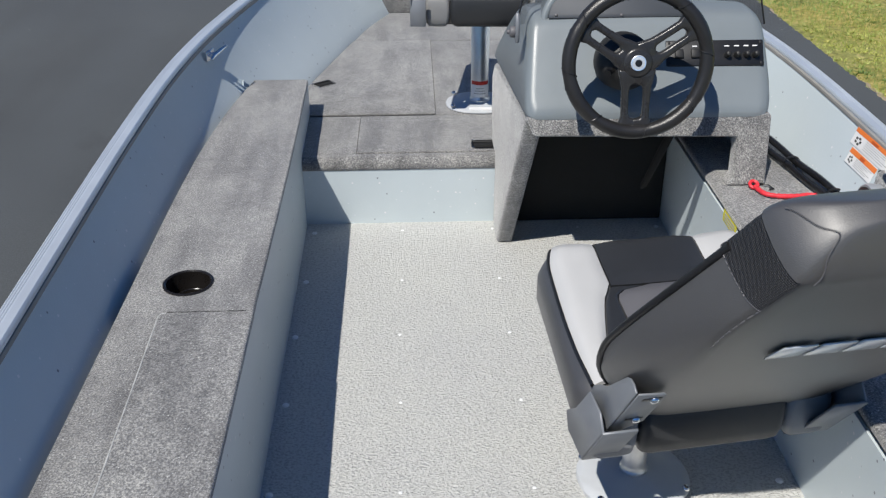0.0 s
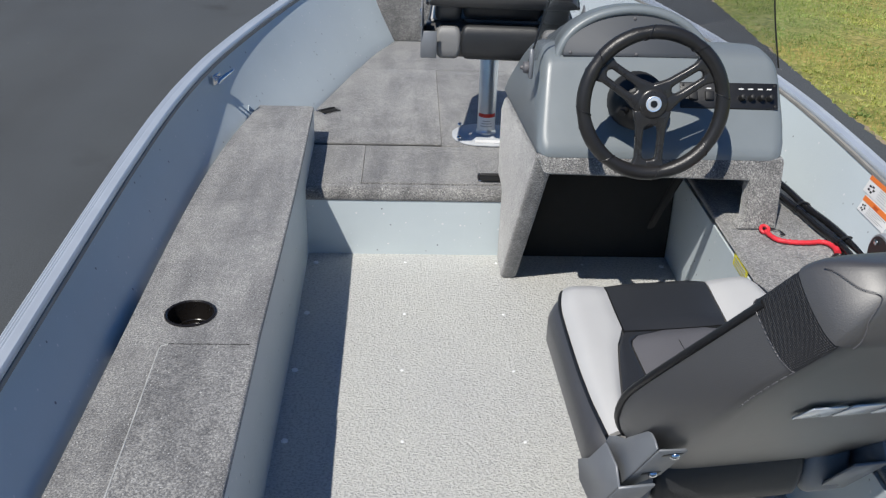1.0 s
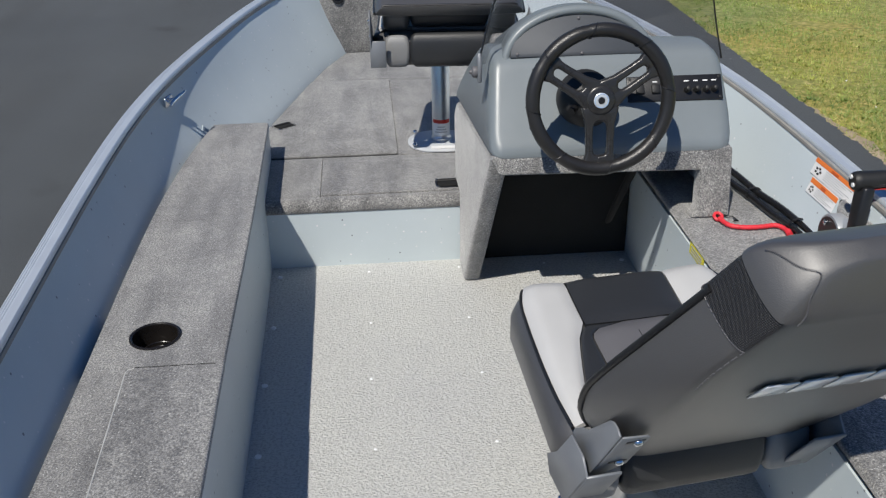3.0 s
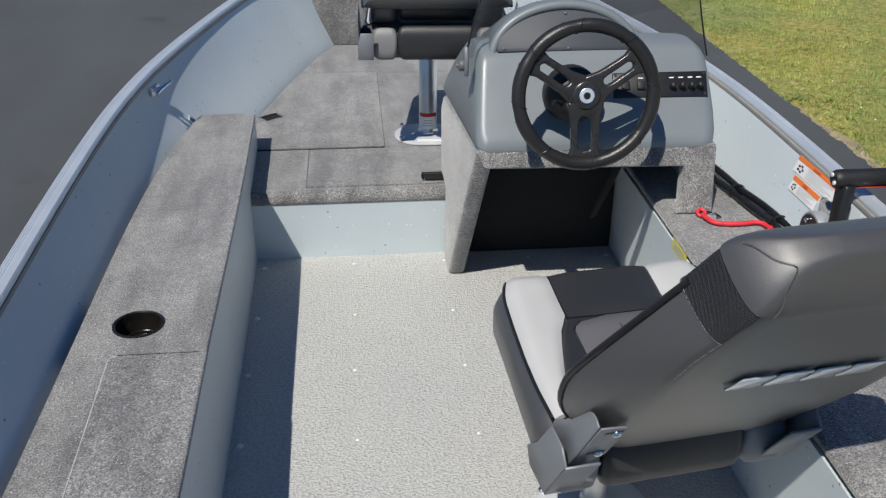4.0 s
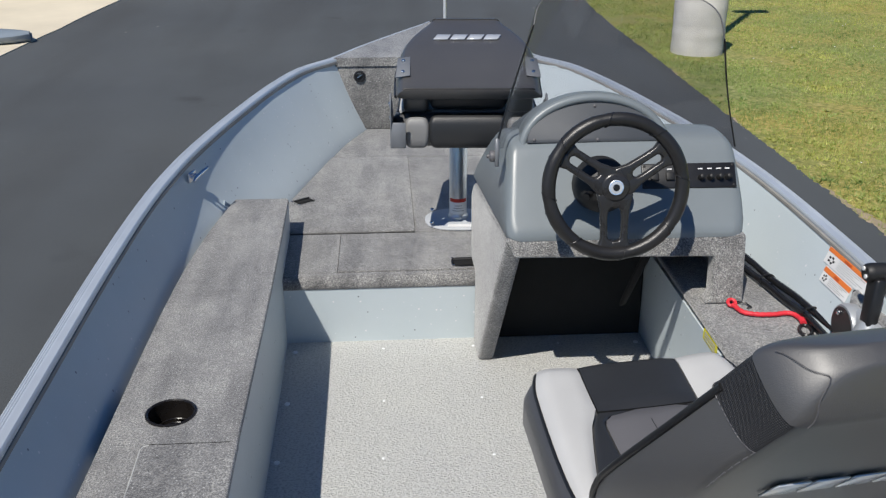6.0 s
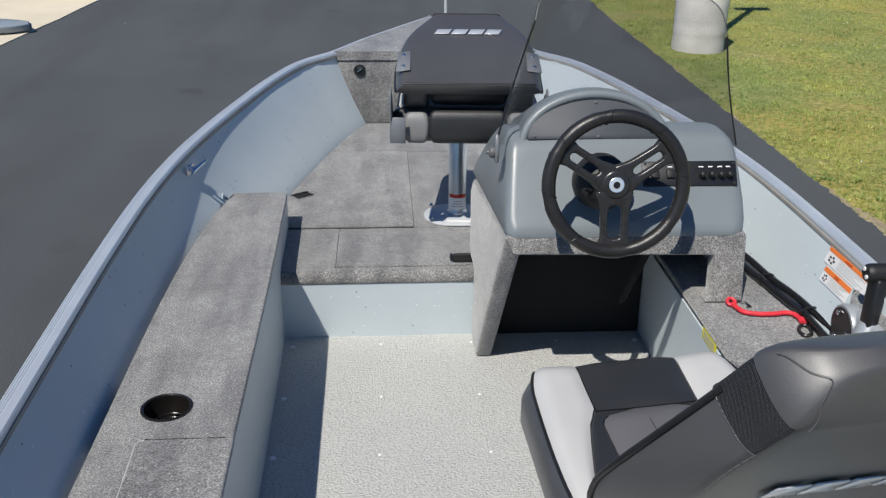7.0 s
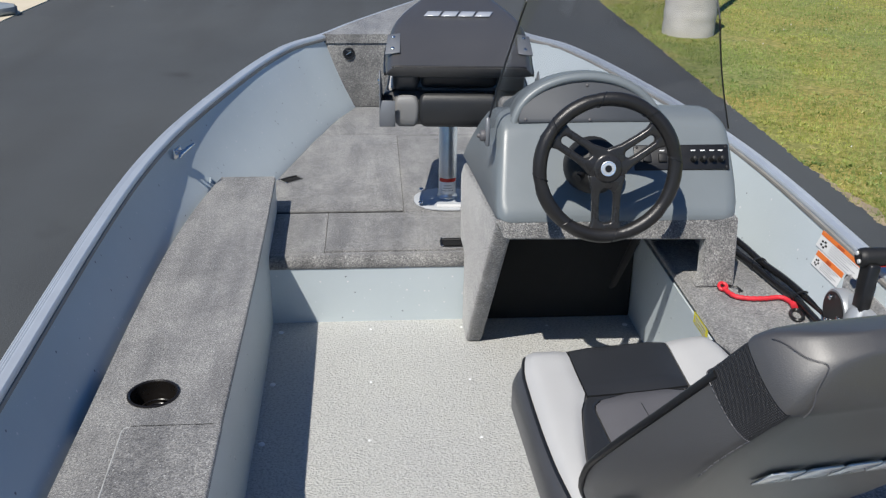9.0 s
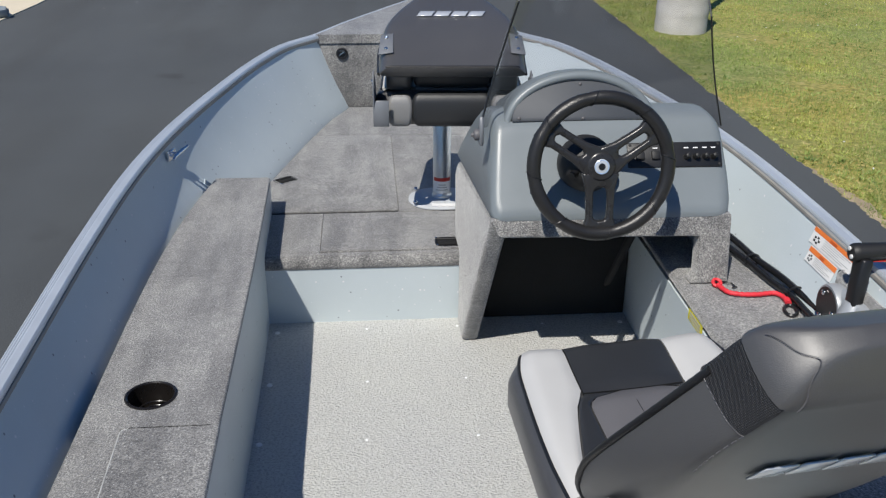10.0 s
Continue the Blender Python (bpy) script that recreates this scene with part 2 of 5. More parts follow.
def pane_mat():
    m, n, l, b = mat_base("smoked_acrylic", 0.03)
    f = noise_node(n, l, 3, 3)
    r = ramp(n, l, f.outputs[0], [(0.3, (0.84, 0.84, 0.85)), (0.7, (0.88, 0.88, 0.89))])
    tr = n.new("ShaderNodeBsdfTransparent")
    l.new(r.outputs[0], tr.inputs[0])
    gl = n.new("ShaderNodeBsdfGlossy")
    gl.inputs["Roughness"].default_value = 0.04
    fr = n.new("ShaderNodeLayerWeight")
    fr.inputs[0].default_value = 0.5
    pw = n.new("ShaderNodeMath")
    pw.operation = "POWER"
    pw.inputs[1].default_value = 4.0
    l.new(fr.outputs["Facing"], pw.inputs[0])
    sc = n.new("ShaderNodeMath")
    sc.operation = "MULTIPLY_ADD"
    sc.inputs[1].default_value, sc.inputs[2].default_value = 0.35, 0.03
    l.new(pw.outputs[0], sc.inputs[0])
    ms = n.new("ShaderNodeMixShader")
    l.new(sc.outputs[0], ms.inputs[0])
    l.new(tr.outputs[0], ms.inputs[1])
    l.new(gl.outputs[0], ms.inputs[2])
    l.new(ms.outputs[0], n["Material Output"].inputs[0])
    return m


PANE = pane_mat()


# ---- mesh helpers ----
def part(name, bm, material, parent=None, label="", smooth=50):
    """One mesh object from a bmesh, under a thing, a part or alone; edges sharper than smooth degrees stay sharp."""
    me = bpy.data.meshes.new(name)
    bmesh.ops.recalc_face_normals(bm, faces=bm.faces[:])
    if smooth:
        for f in bm.faces:
            f.smooth = True
        lim = radians(smooth)
        for e in bm.edges:
            if len(e.link_faces) == 2 and e.calc_face_angle(0) > lim:
                e.smooth = False
    bm.to_mesh(me)
    bm.free()
    me.materials.append(material)
    ob = new(name, me)
    if parent:
        ob.parent = parent
    if label:
        tagged(ob, label)
    return ob


def thing(name, at, label, category, group="", kind="", turn=0.0):
    ob = new(name)
    ob.matrix_basis = pose(*at, 0, 0, turn)
    ob.empty_display_size = 0.1
    return tagged(ob, label, category, group, kind)


def fresh():
    return bmesh.new()


def box(bm, lo, hi, bev=0.0, seg=2, m=None):
    """A box from corner to corner, its edges rounded."""
    r = bmesh.ops.create_cube(bm, size=1)
    c, s = (Vector(lo) + Vector(hi)) / 2, Vector(hi) - Vector(lo)
    for v in r["verts"]:
        v.co = Vector((v.co.x * s.x, v.co.y * s.y, v.co.z * s.z)) + c
    vs = r["verts"]
    if bev:
        es = list({e for v in vs for e in v.link_edges})
        g = bmesh.ops.bevel(bm, geom=es, offset=bev, segments=seg, affect="EDGES", profile=0.5)
        vs = list({v for f in g["faces"] for v in f.verts} | {v for v in vs if v.is_valid})
    if m:
        for v in vs:
            v.co = m @ v.co
    return bm


def prism(bm, pts, d0, d1, axis="z", bev=0.0, seg=2):
    """A closed outline drawn out along an axis from d0 to d1."""
    def at(p, d):
        return {"z": (p[0], p[1], d), "y": (p[0], d, p[1]), "x": (d, p[0], p[1])}[axis]
    a = [bm.verts.new(at(p, d0)) for p in pts]
    b = [bm.verts.new(at(p, d1)) for p in pts]
    n = len(pts)
    fs = [bm.faces.new(a), bm.faces.new(b[::-1])]
    for i in range(n):
        fs.append(bm.faces.new((a[i], b[i], b[(i + 1) % n], a[(i + 1) % n])))
    bmesh.ops.recalc_face_normals(bm, faces=fs)
    if bev:
        es = list({e for f in fs for e in f.edges if e.calc_face_angle(0) > 0.6})
        bmesh.ops.bevel(bm, geom=es, offset=bev, segments=seg, affect="EDGES", profile=0.5)
    return bm


def smooth_path(pts, per=6, closed=False):
    """A soft line through the given points."""
    p = [Vector(q) for q in pts]
    n, out = len(p), []
    for i in range(n if closed else n - 1):
        a, b, c, d = (p[(i + k) % n] if closed else p[min(max(i + k, 0), n - 1)] for k in (-1, 0, 1, 2))
        for j in range(per):
            t = j / per
            out.append(0.5 * ((2 * b) + (c - a) * t + (2 * a - 5 * b + 4 * c - d) * t * t + (3 * b - a - 3 * c + d) * t ** 3))
    if not closed:
        out.append(p[-1])
    return out


def tube(bm, pts, r, sides=10, closed=False, flat=1.0):
    """A round bar along a line; r may be a number or one for each point."""
    p = [Vector(q) for q in pts]
    n = len(p)
    rings = []
    up = Vector((0.13, 0.21, 0.97))
    for i in range(n):
        a, b = (p[i - 1], p[(i + 1) % n]) if closed else (p[max(i - 1, 0)], p[min(i + 1, n - 1)])
        d = (b - a).normalized()
        s = d.cross(up)
        if s.length < 0.05:
            s = d.cross(Vector((1, 0, 0)))
        s.normalize()
        w = s.cross(d).normalized()
        rr = r[i] if isinstance(r, (list, tuple)) else r
        rings.append([bm.verts.new(p[i] + rr * (math.cos(k * math.tau / sides) * s + flat * math.sin(k * math.tau / sides) * w)) for k in range(sides)])
    for i in range(n if closed else n - 1):
        a, b = rings[i], rings[(i + 1) % n]
        for k in range(sides):
            bm.faces.new((a[k], b[k], b[(k + 1) % sides], a[(k + 1) % sides]))
    if not closed:
        bm.faces.new(rings[0][::-1])
        bm.faces.new(rings[-1])
    return bm


def revolve(bm, prof, at=(0, 0, 0), sides=32, m=None):
    """A turned solid from rows of (radius, height)."""
    rings = []
    for r, z in prof:
        if r < 1e-5:
            rings.append([bm.verts.new((at[0], at[1], at[2] + z))])
        else:
            rings.append([bm.verts.new((at[0] + r * math.cos(k * math.tau / sides), at[1] + r * math.sin(k * math.tau / sides), at[2] + z)) for k in range(sides)])
    for a, b in zip(rings, rings[1:]):
        for k in range(sides):
            q = (k + 1) % sides
            if len(a) == 1 and len(b) > 1:
                bm.faces.new((a[0], b[k], b[q]))
            elif len(b) == 1 and len(a) > 1:
                bm.faces.new((a[k], b[0], a[q]))
            elif len(a) > 1:
                bm.faces.new((a[k], b[k], b[q], a[q]))
    if m:
        for r in rings:
            for v in r:
                v.co = m @ v.co
    return bm


def sheet(bm, f, nu, nv, thick=0.0, cu=False):
    """A surface f(u, v) with u and v from 0 to 1; thick makes it a solid below its normals."""
    g = [[Vector(f(i / nu, j / nv)) for j in range(nv + 1)] for i in range(nu + 1)]
    top = [[bm.verts.new(q) for q in row] for row in g]
    def faces(vs, flip):
        for i in range(nu):
            for j in range(nv):
                q = (vs[i][j], vs[i + 1][j], vs[i + 1][j + 1], vs[i][j + 1])
                bm.faces.new(q[::-1] if flip else q)
    faces(top, False)
    if thick:
        low = []
        for i in range(nu + 1):
            row = []
            for j in range(nv + 1):
                du = g[min(i + 1, nu)][j] - g[max(i - 1, 0)][j]
                dv = g[i][min(j + 1, nv)] - g[i][max(j - 1, 0)]
                row.append(bm.verts.new(g[i][j] - thick * du.cross(dv).normalized()))
            low.append(row)
        faces(low, True)
        for i in range(nu):
            bm.faces.new((top[i + 1][0], top[i][0], low[i][0], low[i + 1][0]))
            bm.faces.new((top[i][nv], top[i + 1][nv], low[i + 1][nv], low[i][nv]))
        for j in range(nv):
            bm.faces.new((top[0][j], top[0][j + 1], low[0][j + 1], low[0][j]))
            bm.faces.new((top[nu][j + 1], top[nu][j], low[nu][j], low[nu][j + 1]))
    return bm


def lerp_table(rows, y):
    """A soft value from rows of (y, value)."""
    if y <= rows[0][0]:
        return rows[0][1]
    for i in range(len(rows) - 1):
        if y <= rows[i + 1][0]:
            (y0, v0), (y1, v1) = rows[i], rows[i + 1]
            vm, vp = rows[max(i - 1, 0)], rows[min(i + 2, len(rows) - 1)]
            s0 = (v1 - vm[1]) / (y1 - vm[0])
            s1 = (vp[1] - v0) / (vp[0] - y0)
            h, t = y1 - y0, (y - y0) / (y1 - y0)
            return (2 * t ** 3 - 3 * t * t + 1) * v0 + (t ** 3 - 2 * t * t + t) * h * s0 + (3 * t * t - 2 * t ** 3) * v1 + (t ** 3 - t * t) * h * s1
    return rows[-1][1]


# ---- the boat's lines: floor at z = 0, bow towards +y ----
GROUND = -0.70
TRANSOM, BULKHEAD, BOW_FACE, STEM = -0.35, 2.61, 4.17, 5.02
DECK, SIDE_TOP, STBD_TOP = 0.224, 0.34, 0.315
HALF = [(-0.4, 0.898), (0.8, 0.902), (1.6, 0.909), (2.1, 0.911), (2.5, 0.901), (2.82, 0.872), (3.09, 0.828), (3.37, 0.77), (3.68, 0.697), (3.95, 0.612), (4.06, 0.553), (4.17, 0.468), (4.4, 0.358), (4.65, 0.222), (4.85, 0.108), (4.95, 0.045), (5.02, 0.012)]
LOW = [(-0.4, 0.75), (1.5, 0.762), (2.3, 0.752), (2.7, 0.703), (3.0, 0.635), (3.3, 0.56), (3.73, 0.455), (3.97, 0.393), (4.17, 0.318), (4.6, 0.15), (4.9, 0.04), (5.02, 0.008)]


def axis_x(y):
    return 0.004 + 0.045 * max(0.0, y - 4.2)


def sheer(y):
    return 0.46 + 0.0215 * y


def half(y):
    return lerp_table(HALF, y)


def low(y):
    return lerp_table(LOW, y)


def bulge(y):
    k = min(1.0, max(0.0, (3.7 - y) / 0.8))
    q = min(1.0, max(0.0, (2.75 - y) / 0.7))
    return 0.010 + 0.010 * k * k * (3 - 2 * k) - 0.020 * q * q * (3 - 2 * q)


def side_x(y, z, sgn):
    """The inner face of the hull's side at a height between deck and gunwale."""
    t = (z - DECK) / (sheer(y) - DECK)
    a, b = low(y), half(y) - (0.03 if sgn < 0 else 0.034)
    return axis_x(y) + sgn * (a + (b - a) * (t if t < 1 else 1) + (bulge(y) if sgn < 0 else 0.005) * math.sin(math.pi * max(0, min(1, t))))


# ---- ground ----
bm = fresh()
box(bm, (-400, -400, GROUND - 0.5), (400, 700, GROUND - 0.012))
tagged(part("ground", bm, LAWN, smooth=0), "mown green lawn with dry yellow patches", "lawn", kind="structure")


EDGE = [(-25, 3.0), (3.5, 2.66), (5.1, 2.69), (6.5, 2.705), (7.5, 2.71), (8.6, 2.715), (9.7, 2.734), (11.5, 2.745), (13.5, 2.78), (16.4, 2.95), (65, 6.5)]


def edge_right(y):
    return lerp_table(EDGE, y) + 0.010 * noise.noise((y * 1.3, 0.5, 0)) + 0.012 * noise.noise((y * 5.1, 3.5, 0)) + 0.016 * noise.noise((y * 17.0, 8.5, 0)) + 0.014 * noise.noise((y * 47.0, 1.5, 0))


bm = fresh()
along = lambda v: -25 + 280 * v if v < 0.1 else 3 + 27.5 * (v - 0.1) if v < 0.9 else 25 + 400 * (v - 0.9)
sheet(bm, lambda u, v: (-40 + (edge_right(along(v)) + 40) * u, along(v), GROUND), 2, 2200, 0.02)
tagged(part("road", bm, ASPHALT, smooth=0), "dark grey asphalt driveway with faint oil spots", "driveway", kind="structure")
bm = fresh()
sheet(bm, lambda u, v: (edge_right(3 + 22 * v) - 0.03 + u * (0.022 + 0.045 * max(0.05, 0.3 + 1.1 * noise.noise((v * 60, 2, 0))) + 0.10 * math.exp(-((v * 22 - 2.1) / 0.5) ** 2)), 3 + 22 * v, GROUND + 0.004 * math.sin(3.14 * u) - 0.008), 3, 900, 0.01)
tagged(part("soil_edge", bm, SAND), "bare sandy soil along the asphalt's edge", "soil", kind="structure")
bm = fresh()
prism(bm, [(-4.309, 11.9), (-4.262, 12.4), (-4.246, 13.0), (-4.205, 13.75), (-4.09, 15.2), (-3.93, 16.9), (-3.2, 26), (-30, 40), (-30, 9.0), (-4.50, 9.0), (-4.365, 11.0)], GROUND, GROUND + 0.012)
tagged(part("pavement", bm, SLAB, smooth=0), "pale sunlit concrete pad beside the asphalt", "concrete pad", kind="structure")

# ---- boat hull ----
hull = thing("boat_hull", (0, 0, GROUND), "open aluminium fishing boat hull, flecked grey paint, on its trailer", "boat", kind="structure")
HM = Matrix.Translation((0, 0, -GROUND))


def hull_part(name, bm, mat, label="", smooth=50):
    ob = part(name, bm, mat, hull, label, smooth)
    ob.matrix_basis = HM
    return ob


NY = 64
INSERT = simple("dull_tan_insert", (0.27, 0.262, 0.245), 0.55, 0.1, 0.15, 8)
for sgn in (-1, 1):
    bm = fresh()
    def inner(u, v, s=sgn):
        y = TRANSOM + (STEM - TRANSOM) * u
        z = -0.02 + (sheer(y) - 0.012 + 0.02) * v
        return (side_x(y, z, s) if z > DECK else axis_x(y) + s * (low(y) - 0.25 * (DECK - z)) if y < 4.4 else axis_x(y) + s * low(y), y, z)
    sheet(bm, inner, NY, 14, 0.006 * (1 if sgn < 0 else -1))
    hull_part("side_lining", bm, HULL)
    bm = fresh()
    def skin(u, v, s=sgn):
        y = TRANSOM + (STEM - TRANSOM) * u
        h, taper = half(y) - 0.004, 1 - 0.75 * max(0, (u - 0.55) / 0.45) ** 2
        pts = [(h, sheer(y) - 0.02), (h - 0.05 * taper, 0.25), (h * 0.82 - 0.03 * taper, -0.02), (h * 0.72, -0.12), (0.0, -0.30 + 0.55 * max(0, (u - 0.6) / 0.4) ** 2)]
        k = min(3, int(v * 4))
        a, b, t = pts[k], pts[k + 1], v * 4 - min(3, int(v * 4))
        return (axis_x(y) + s * (a[0] + (b[0] - a[0]) * t), y, a[1] + (b[1] - a[1]) * t)
    sheet(bm, skin, NY, 16, 0.004 * (-1 if sgn < 0 else 1))
    hull_part("outer_skin", bm, HULL)
    outline = [(0.0, -0.046), (-0.003, -0.03), (0.0, -0.012), (0.004, -0.003)]
    outline += [(0.008 + 0.0031 * i, (0.0024 if i % 2 or i > 6 else 0.0013) - 0.00012 * i) for i in range(13)]
    outline += [(0.050, 0.001), (0.0545, -0.003), (0.0565, -0.008), (0.055, -0.012), (0.046, -0.013), (0.03, -0.046)]
    strip = [(0.036, -0.011), (0.0525, -0.0115), (0.054, -0.014), (0.054, -0.021), (0.0515, -0.024), (0.034, -0.026)]
    if sgn > 0:
        outline = [(d * 0.70, z) for d, z in outline]
        strip = [(0.026, -0.010), (0.038, -0.0105), (0.043, -0.013), (0.0445, -0.017), (0.0445, -0.021), (0.040, -0.024), (0.026, -0.025)]
    else:
        outline = [(d * 0.77, z) for d, z in outline]
        strip = [(d * 0.85, z) for d, z in strip]
    for pname, prof, mat, lab in (("gunwale", outline, GUNWALE, "ribbed satin aluminium gunwale rail"), ("rail_insert", strip, INSERT, "dull tan insert under the rail")):
        bm = fresh()
        rings = []
        for i in range(97):
            y = TRANSOM + (STEM - 0.02 - TRANSOM) * i / 96
            rings.append([bm.verts.new((axis_x(y) + sgn * (half(y) - d * min(1, half(y) / 0.12)), y, sheer(y) + dz)) for d, dz in prof])
        for a, b in zip(rings, rings[1:]):
            for k in range(len(prof)):
                q = (k + 1) % len(prof)
                bm.faces.new((a[k], b[k], b[q], a[q]))
        bm.faces.new(rings[0])
        bm.faces.new(rings[-1])
        hull_part(pname, bm, mat, lab, 35)
bm = fresh()
prism(bm, [(-0.86, sheer(TRANSOM)), (-0.74, -0.05), (0, -0.29), (0.74, -0.05), (0.86, sheer(TRANSOM))], TRANSOM - 0.06, TRANSOM - 0.002, "y", 0.008)
hull_part("transom", bm, HULL)

# floor with its rivets
FL, FR = -0.541, 0.556
bm = fresh()
box(bm, (FL - 0.1, TRANSOM, -0.03), (FR + 0.1, BULKHEAD + 0.3, 0.0))
floor = tagged(part("floor", bm, FLOOR, smooth=0), "pale beige-grey textured vinyl boat floor", "boat floor", kind="structure")
# near-white, so the sky glint on the domes sits in the colour
RIVET = simple("rivet_glint_white", (0.80, 0.81, 0.82), 0.3, 0.1, 0.05, 30)
rivet = bpy.data.meshes.new("rivet")
bm = fresh()
revolve(bm, [(0.0095, -0.001), (0.0095, 0.0012), (0.0072, 0.0038), (0.0035, 0.005), (0, 0.0052)], sides=10)
bm.to_mesh(rivet)
bm.free()
rivet.materials.append(RIVET)
random.seed(4)
for xr in (-0.507, -0.247, 0.024, 0.29, 0.522):
    for k, yr in enumerate((2.545, 2.257, 1.985, 1.709, 1.43, 1.15, 0.87, 0.59)):
        ob = new("rivet", rivet)
        ob.parent = floor
        ob.location = (xr + random.uniform(-0.004, 0.004), yr + random.uniform(-0.006, 0.006), 0)
        # outer rows drawn larger, as their glint is stronger
        ob.scale = (0.45 if abs(xr) < 0.4 else 0.85,) * 3

# foredeck
deck = thing("foredeck", (0, 0, 0), "carpeted grey foredeck with hatch lids and a painted riser", "foredeck", kind="structure")
bm = fresh()
prism(bm, [(2.604, -0.02), (2.583, DECK - 0.034), (2.61, DECK - 0.034), (2.63, -0.02)], -0.62, 0.076, "x")
part("riser", bm, HULL, deck, "painted grey riser below the foredeck", 0)


def deck_left(y):
    return axis_x(y) - low(y) + 0.002


def deck_right(y):
    return axis_x(y) + low(y) - 0.002


def deck_slab(name, x0, x1, y0, y1, top=DECK, label="", n=16, bev=0.0022):
    """A carpeted board; x0 and x1 are numbers or lines along y."""
    f0 = x0 if callable(x0) else (lambda y: x0)
    f1 = x1 if callable(x1) else (lambda y: x1)
    ys = [y0 + (y1 - y0) * i / n for i in range(n + 1)]
    pts = [(f0(y), y) for y in ys] + [(f1(y), y) for y in reversed(ys)]
    bm = fresh()
    prism(bm, pts, top - 0.024, top, "z", bev, 2)
    return part(name, bm, CARPET, deck, label)


G = 0.0004
deck_slab("board", -0.66, -0.376 - 2 * G, BULKHEAD + 0.0045, 2.93 - 6 * G)
deck_slab("hatch_lid", -0.376 + 2 * G, 0.30, 2.6225, 2.888 - G, DECK + 0.002)
deck_slab("board", -0.376 + G, 0.30, 2.888 + G, 2.93 - 6 * G)
deck_slab("board", 0.30 + G, 0.66, BULKHEAD + 0.0045, 2.93 - 6 * G)
deck_slab("hatch_lid", deck_left, -0.132 - G, 2.933 + 2 * G, 3.76, DECK + 0.0045)
deck_slab("board", -0.132 + G, deck_right, 2.93 + G, 3.76)
# black tube added to draw the dark seam line; no bead is known there
bm = fresh()
tube(bm, [(deck_left(2.931) + 0.004 + (-0.134 - deck_left(2.931) - 0.004) * i / 40, 2.9305 + 0.0006 * math.sin(i * 1.9), DECK + 0.0005 + 0.0005 * math.sin(i * 2.7)) for i in range(41)], 0.0024, 6)
part("seam_line", bm, RUBBER, deck, "thin black tube drawing the dark seam along the lid's edge")
deck_slab("board", deck_left, deck_right, 3.76 + 2 * G, BOW_FACE + 0.10)
bm = fresh()
prism(bm, [(-0.66, BULKHEAD + 0.01), (0.66, BULKHEAD + 0.01), (0.35, 4.15), (-0.35, 4.15)], DECK - 0.045, DECK - 0.0245)
part("underlay", bm, CARPET, deck)
bm = fresh()
R, NOSE = 0.026, 2.579
sec = [(BULKHEAD + 0.004, DECK)] + [(NOSE + R - R * math.sin(a), DECK - R + R * math.cos(a)) for a in [i * math.pi / 12 for i in range(7)]]
sec += [(NOSE + 0.001, DECK - 0.036), (NOSE + 0.006, DECK - 0.040), (BULKHEAD + 0.004, DECK - 0.040)]
prism(bm, [(y, z) for y, z in sec], -0.60, 0.055, "x")
part("nosing", bm, CARPET, deck, "rounded carpeted edge")

# bow: carpeted face, top deck
bow = thing("bow_deck", (0, 0, 0), "raised carpeted bow deck with a plain carpeted face", "bow deck", kind="structure")
bm = fresh()
xb = axis_x(BOW_FACE)
prism(bm, [(xb - 0.324, DECK), (xb - 0.457, 0.535), (xb + 0.457, 0.535), (xb + 0.324, DECK)], BOW_FACE, BOW_FACE + 0.03, "y", 0.004)
for v in bm.verts:
    v.co.y += 0.022 * (0.535 - v.co.z) / 0.31
part("face", bm, CARPET, bow)
bm = fresh()
ys = [4.165 + (STEM - 0.06 - 4.165) * i / 20 for i in range(21)]
pts = [(axis_x(y) - half(y) + 0.03 * min(1, half(y) / 0.1), y) for y in ys] + [(axis_x(y) + half(y) - 0.03 * min(1, half(y) / 0.1), y) for y in reversed(ys)]
a0 = [bm.verts.new((x, y, sheer(y) + 0.004)) for x, y in pts]
b0 = [bm.verts.new((x, y, sheer(y) - 0.034)) for x, y in pts]
bm.faces.new(a0)
bm.faces.new(b0[::-1])
for i in range(len(pts)):
    bm.faces.new((a0[i], b0[i], b0[(i + 1) % len(pts)], a0[(i + 1) % len(pts)]))
es = [e for e in bm.edges if e.calc_face_angle(0) > 0.8]
bmesh.ops.bevel(bm, geom=es, offset=0.013, segments=3, affect="EDGES", profile=0.5)
part("top_board", bm, CARPET, bow)

# unseen aft deck, added behind the open floor to cut bounced light
aft = thing("unseen_aft_deck", (0, 0, 0), "plain carpeted aft deck with a painted riser, unseen, added to cut bounced light", "aft deck", kind="structure")
bm = fresh()
prism(bm, [(-0.50, TRANSOM + 0.002), (0.545, TRANSOM + 0.002), (0.545, 0.70), (-0.50, 0.70)], SIDE_TOP - 0.06, SIDE_TOP - 0.02, "z", 0.008)
part("deck_board", bm, CARPET, aft)
bm = fresh()
box(bm, (-0.53, 0.68, -0.01), (0.55, 0.694, SIDE_TOP - 0.061))
part("riser", bm, HULL, aft, "painted grey riser", 0)

# ---- side lockers ----
IN_P = [(-0.4, 0.505), (1.2, 0.517), (1.57, 0.523), (2.27, 0.529), (2.96, 0.543), (3.2, 0.55)]


def in_port(y):
    return -lerp_table(IN_P, y)


def in_stbd(y):
    return 0.549 + 0.004 * math.sin(y)


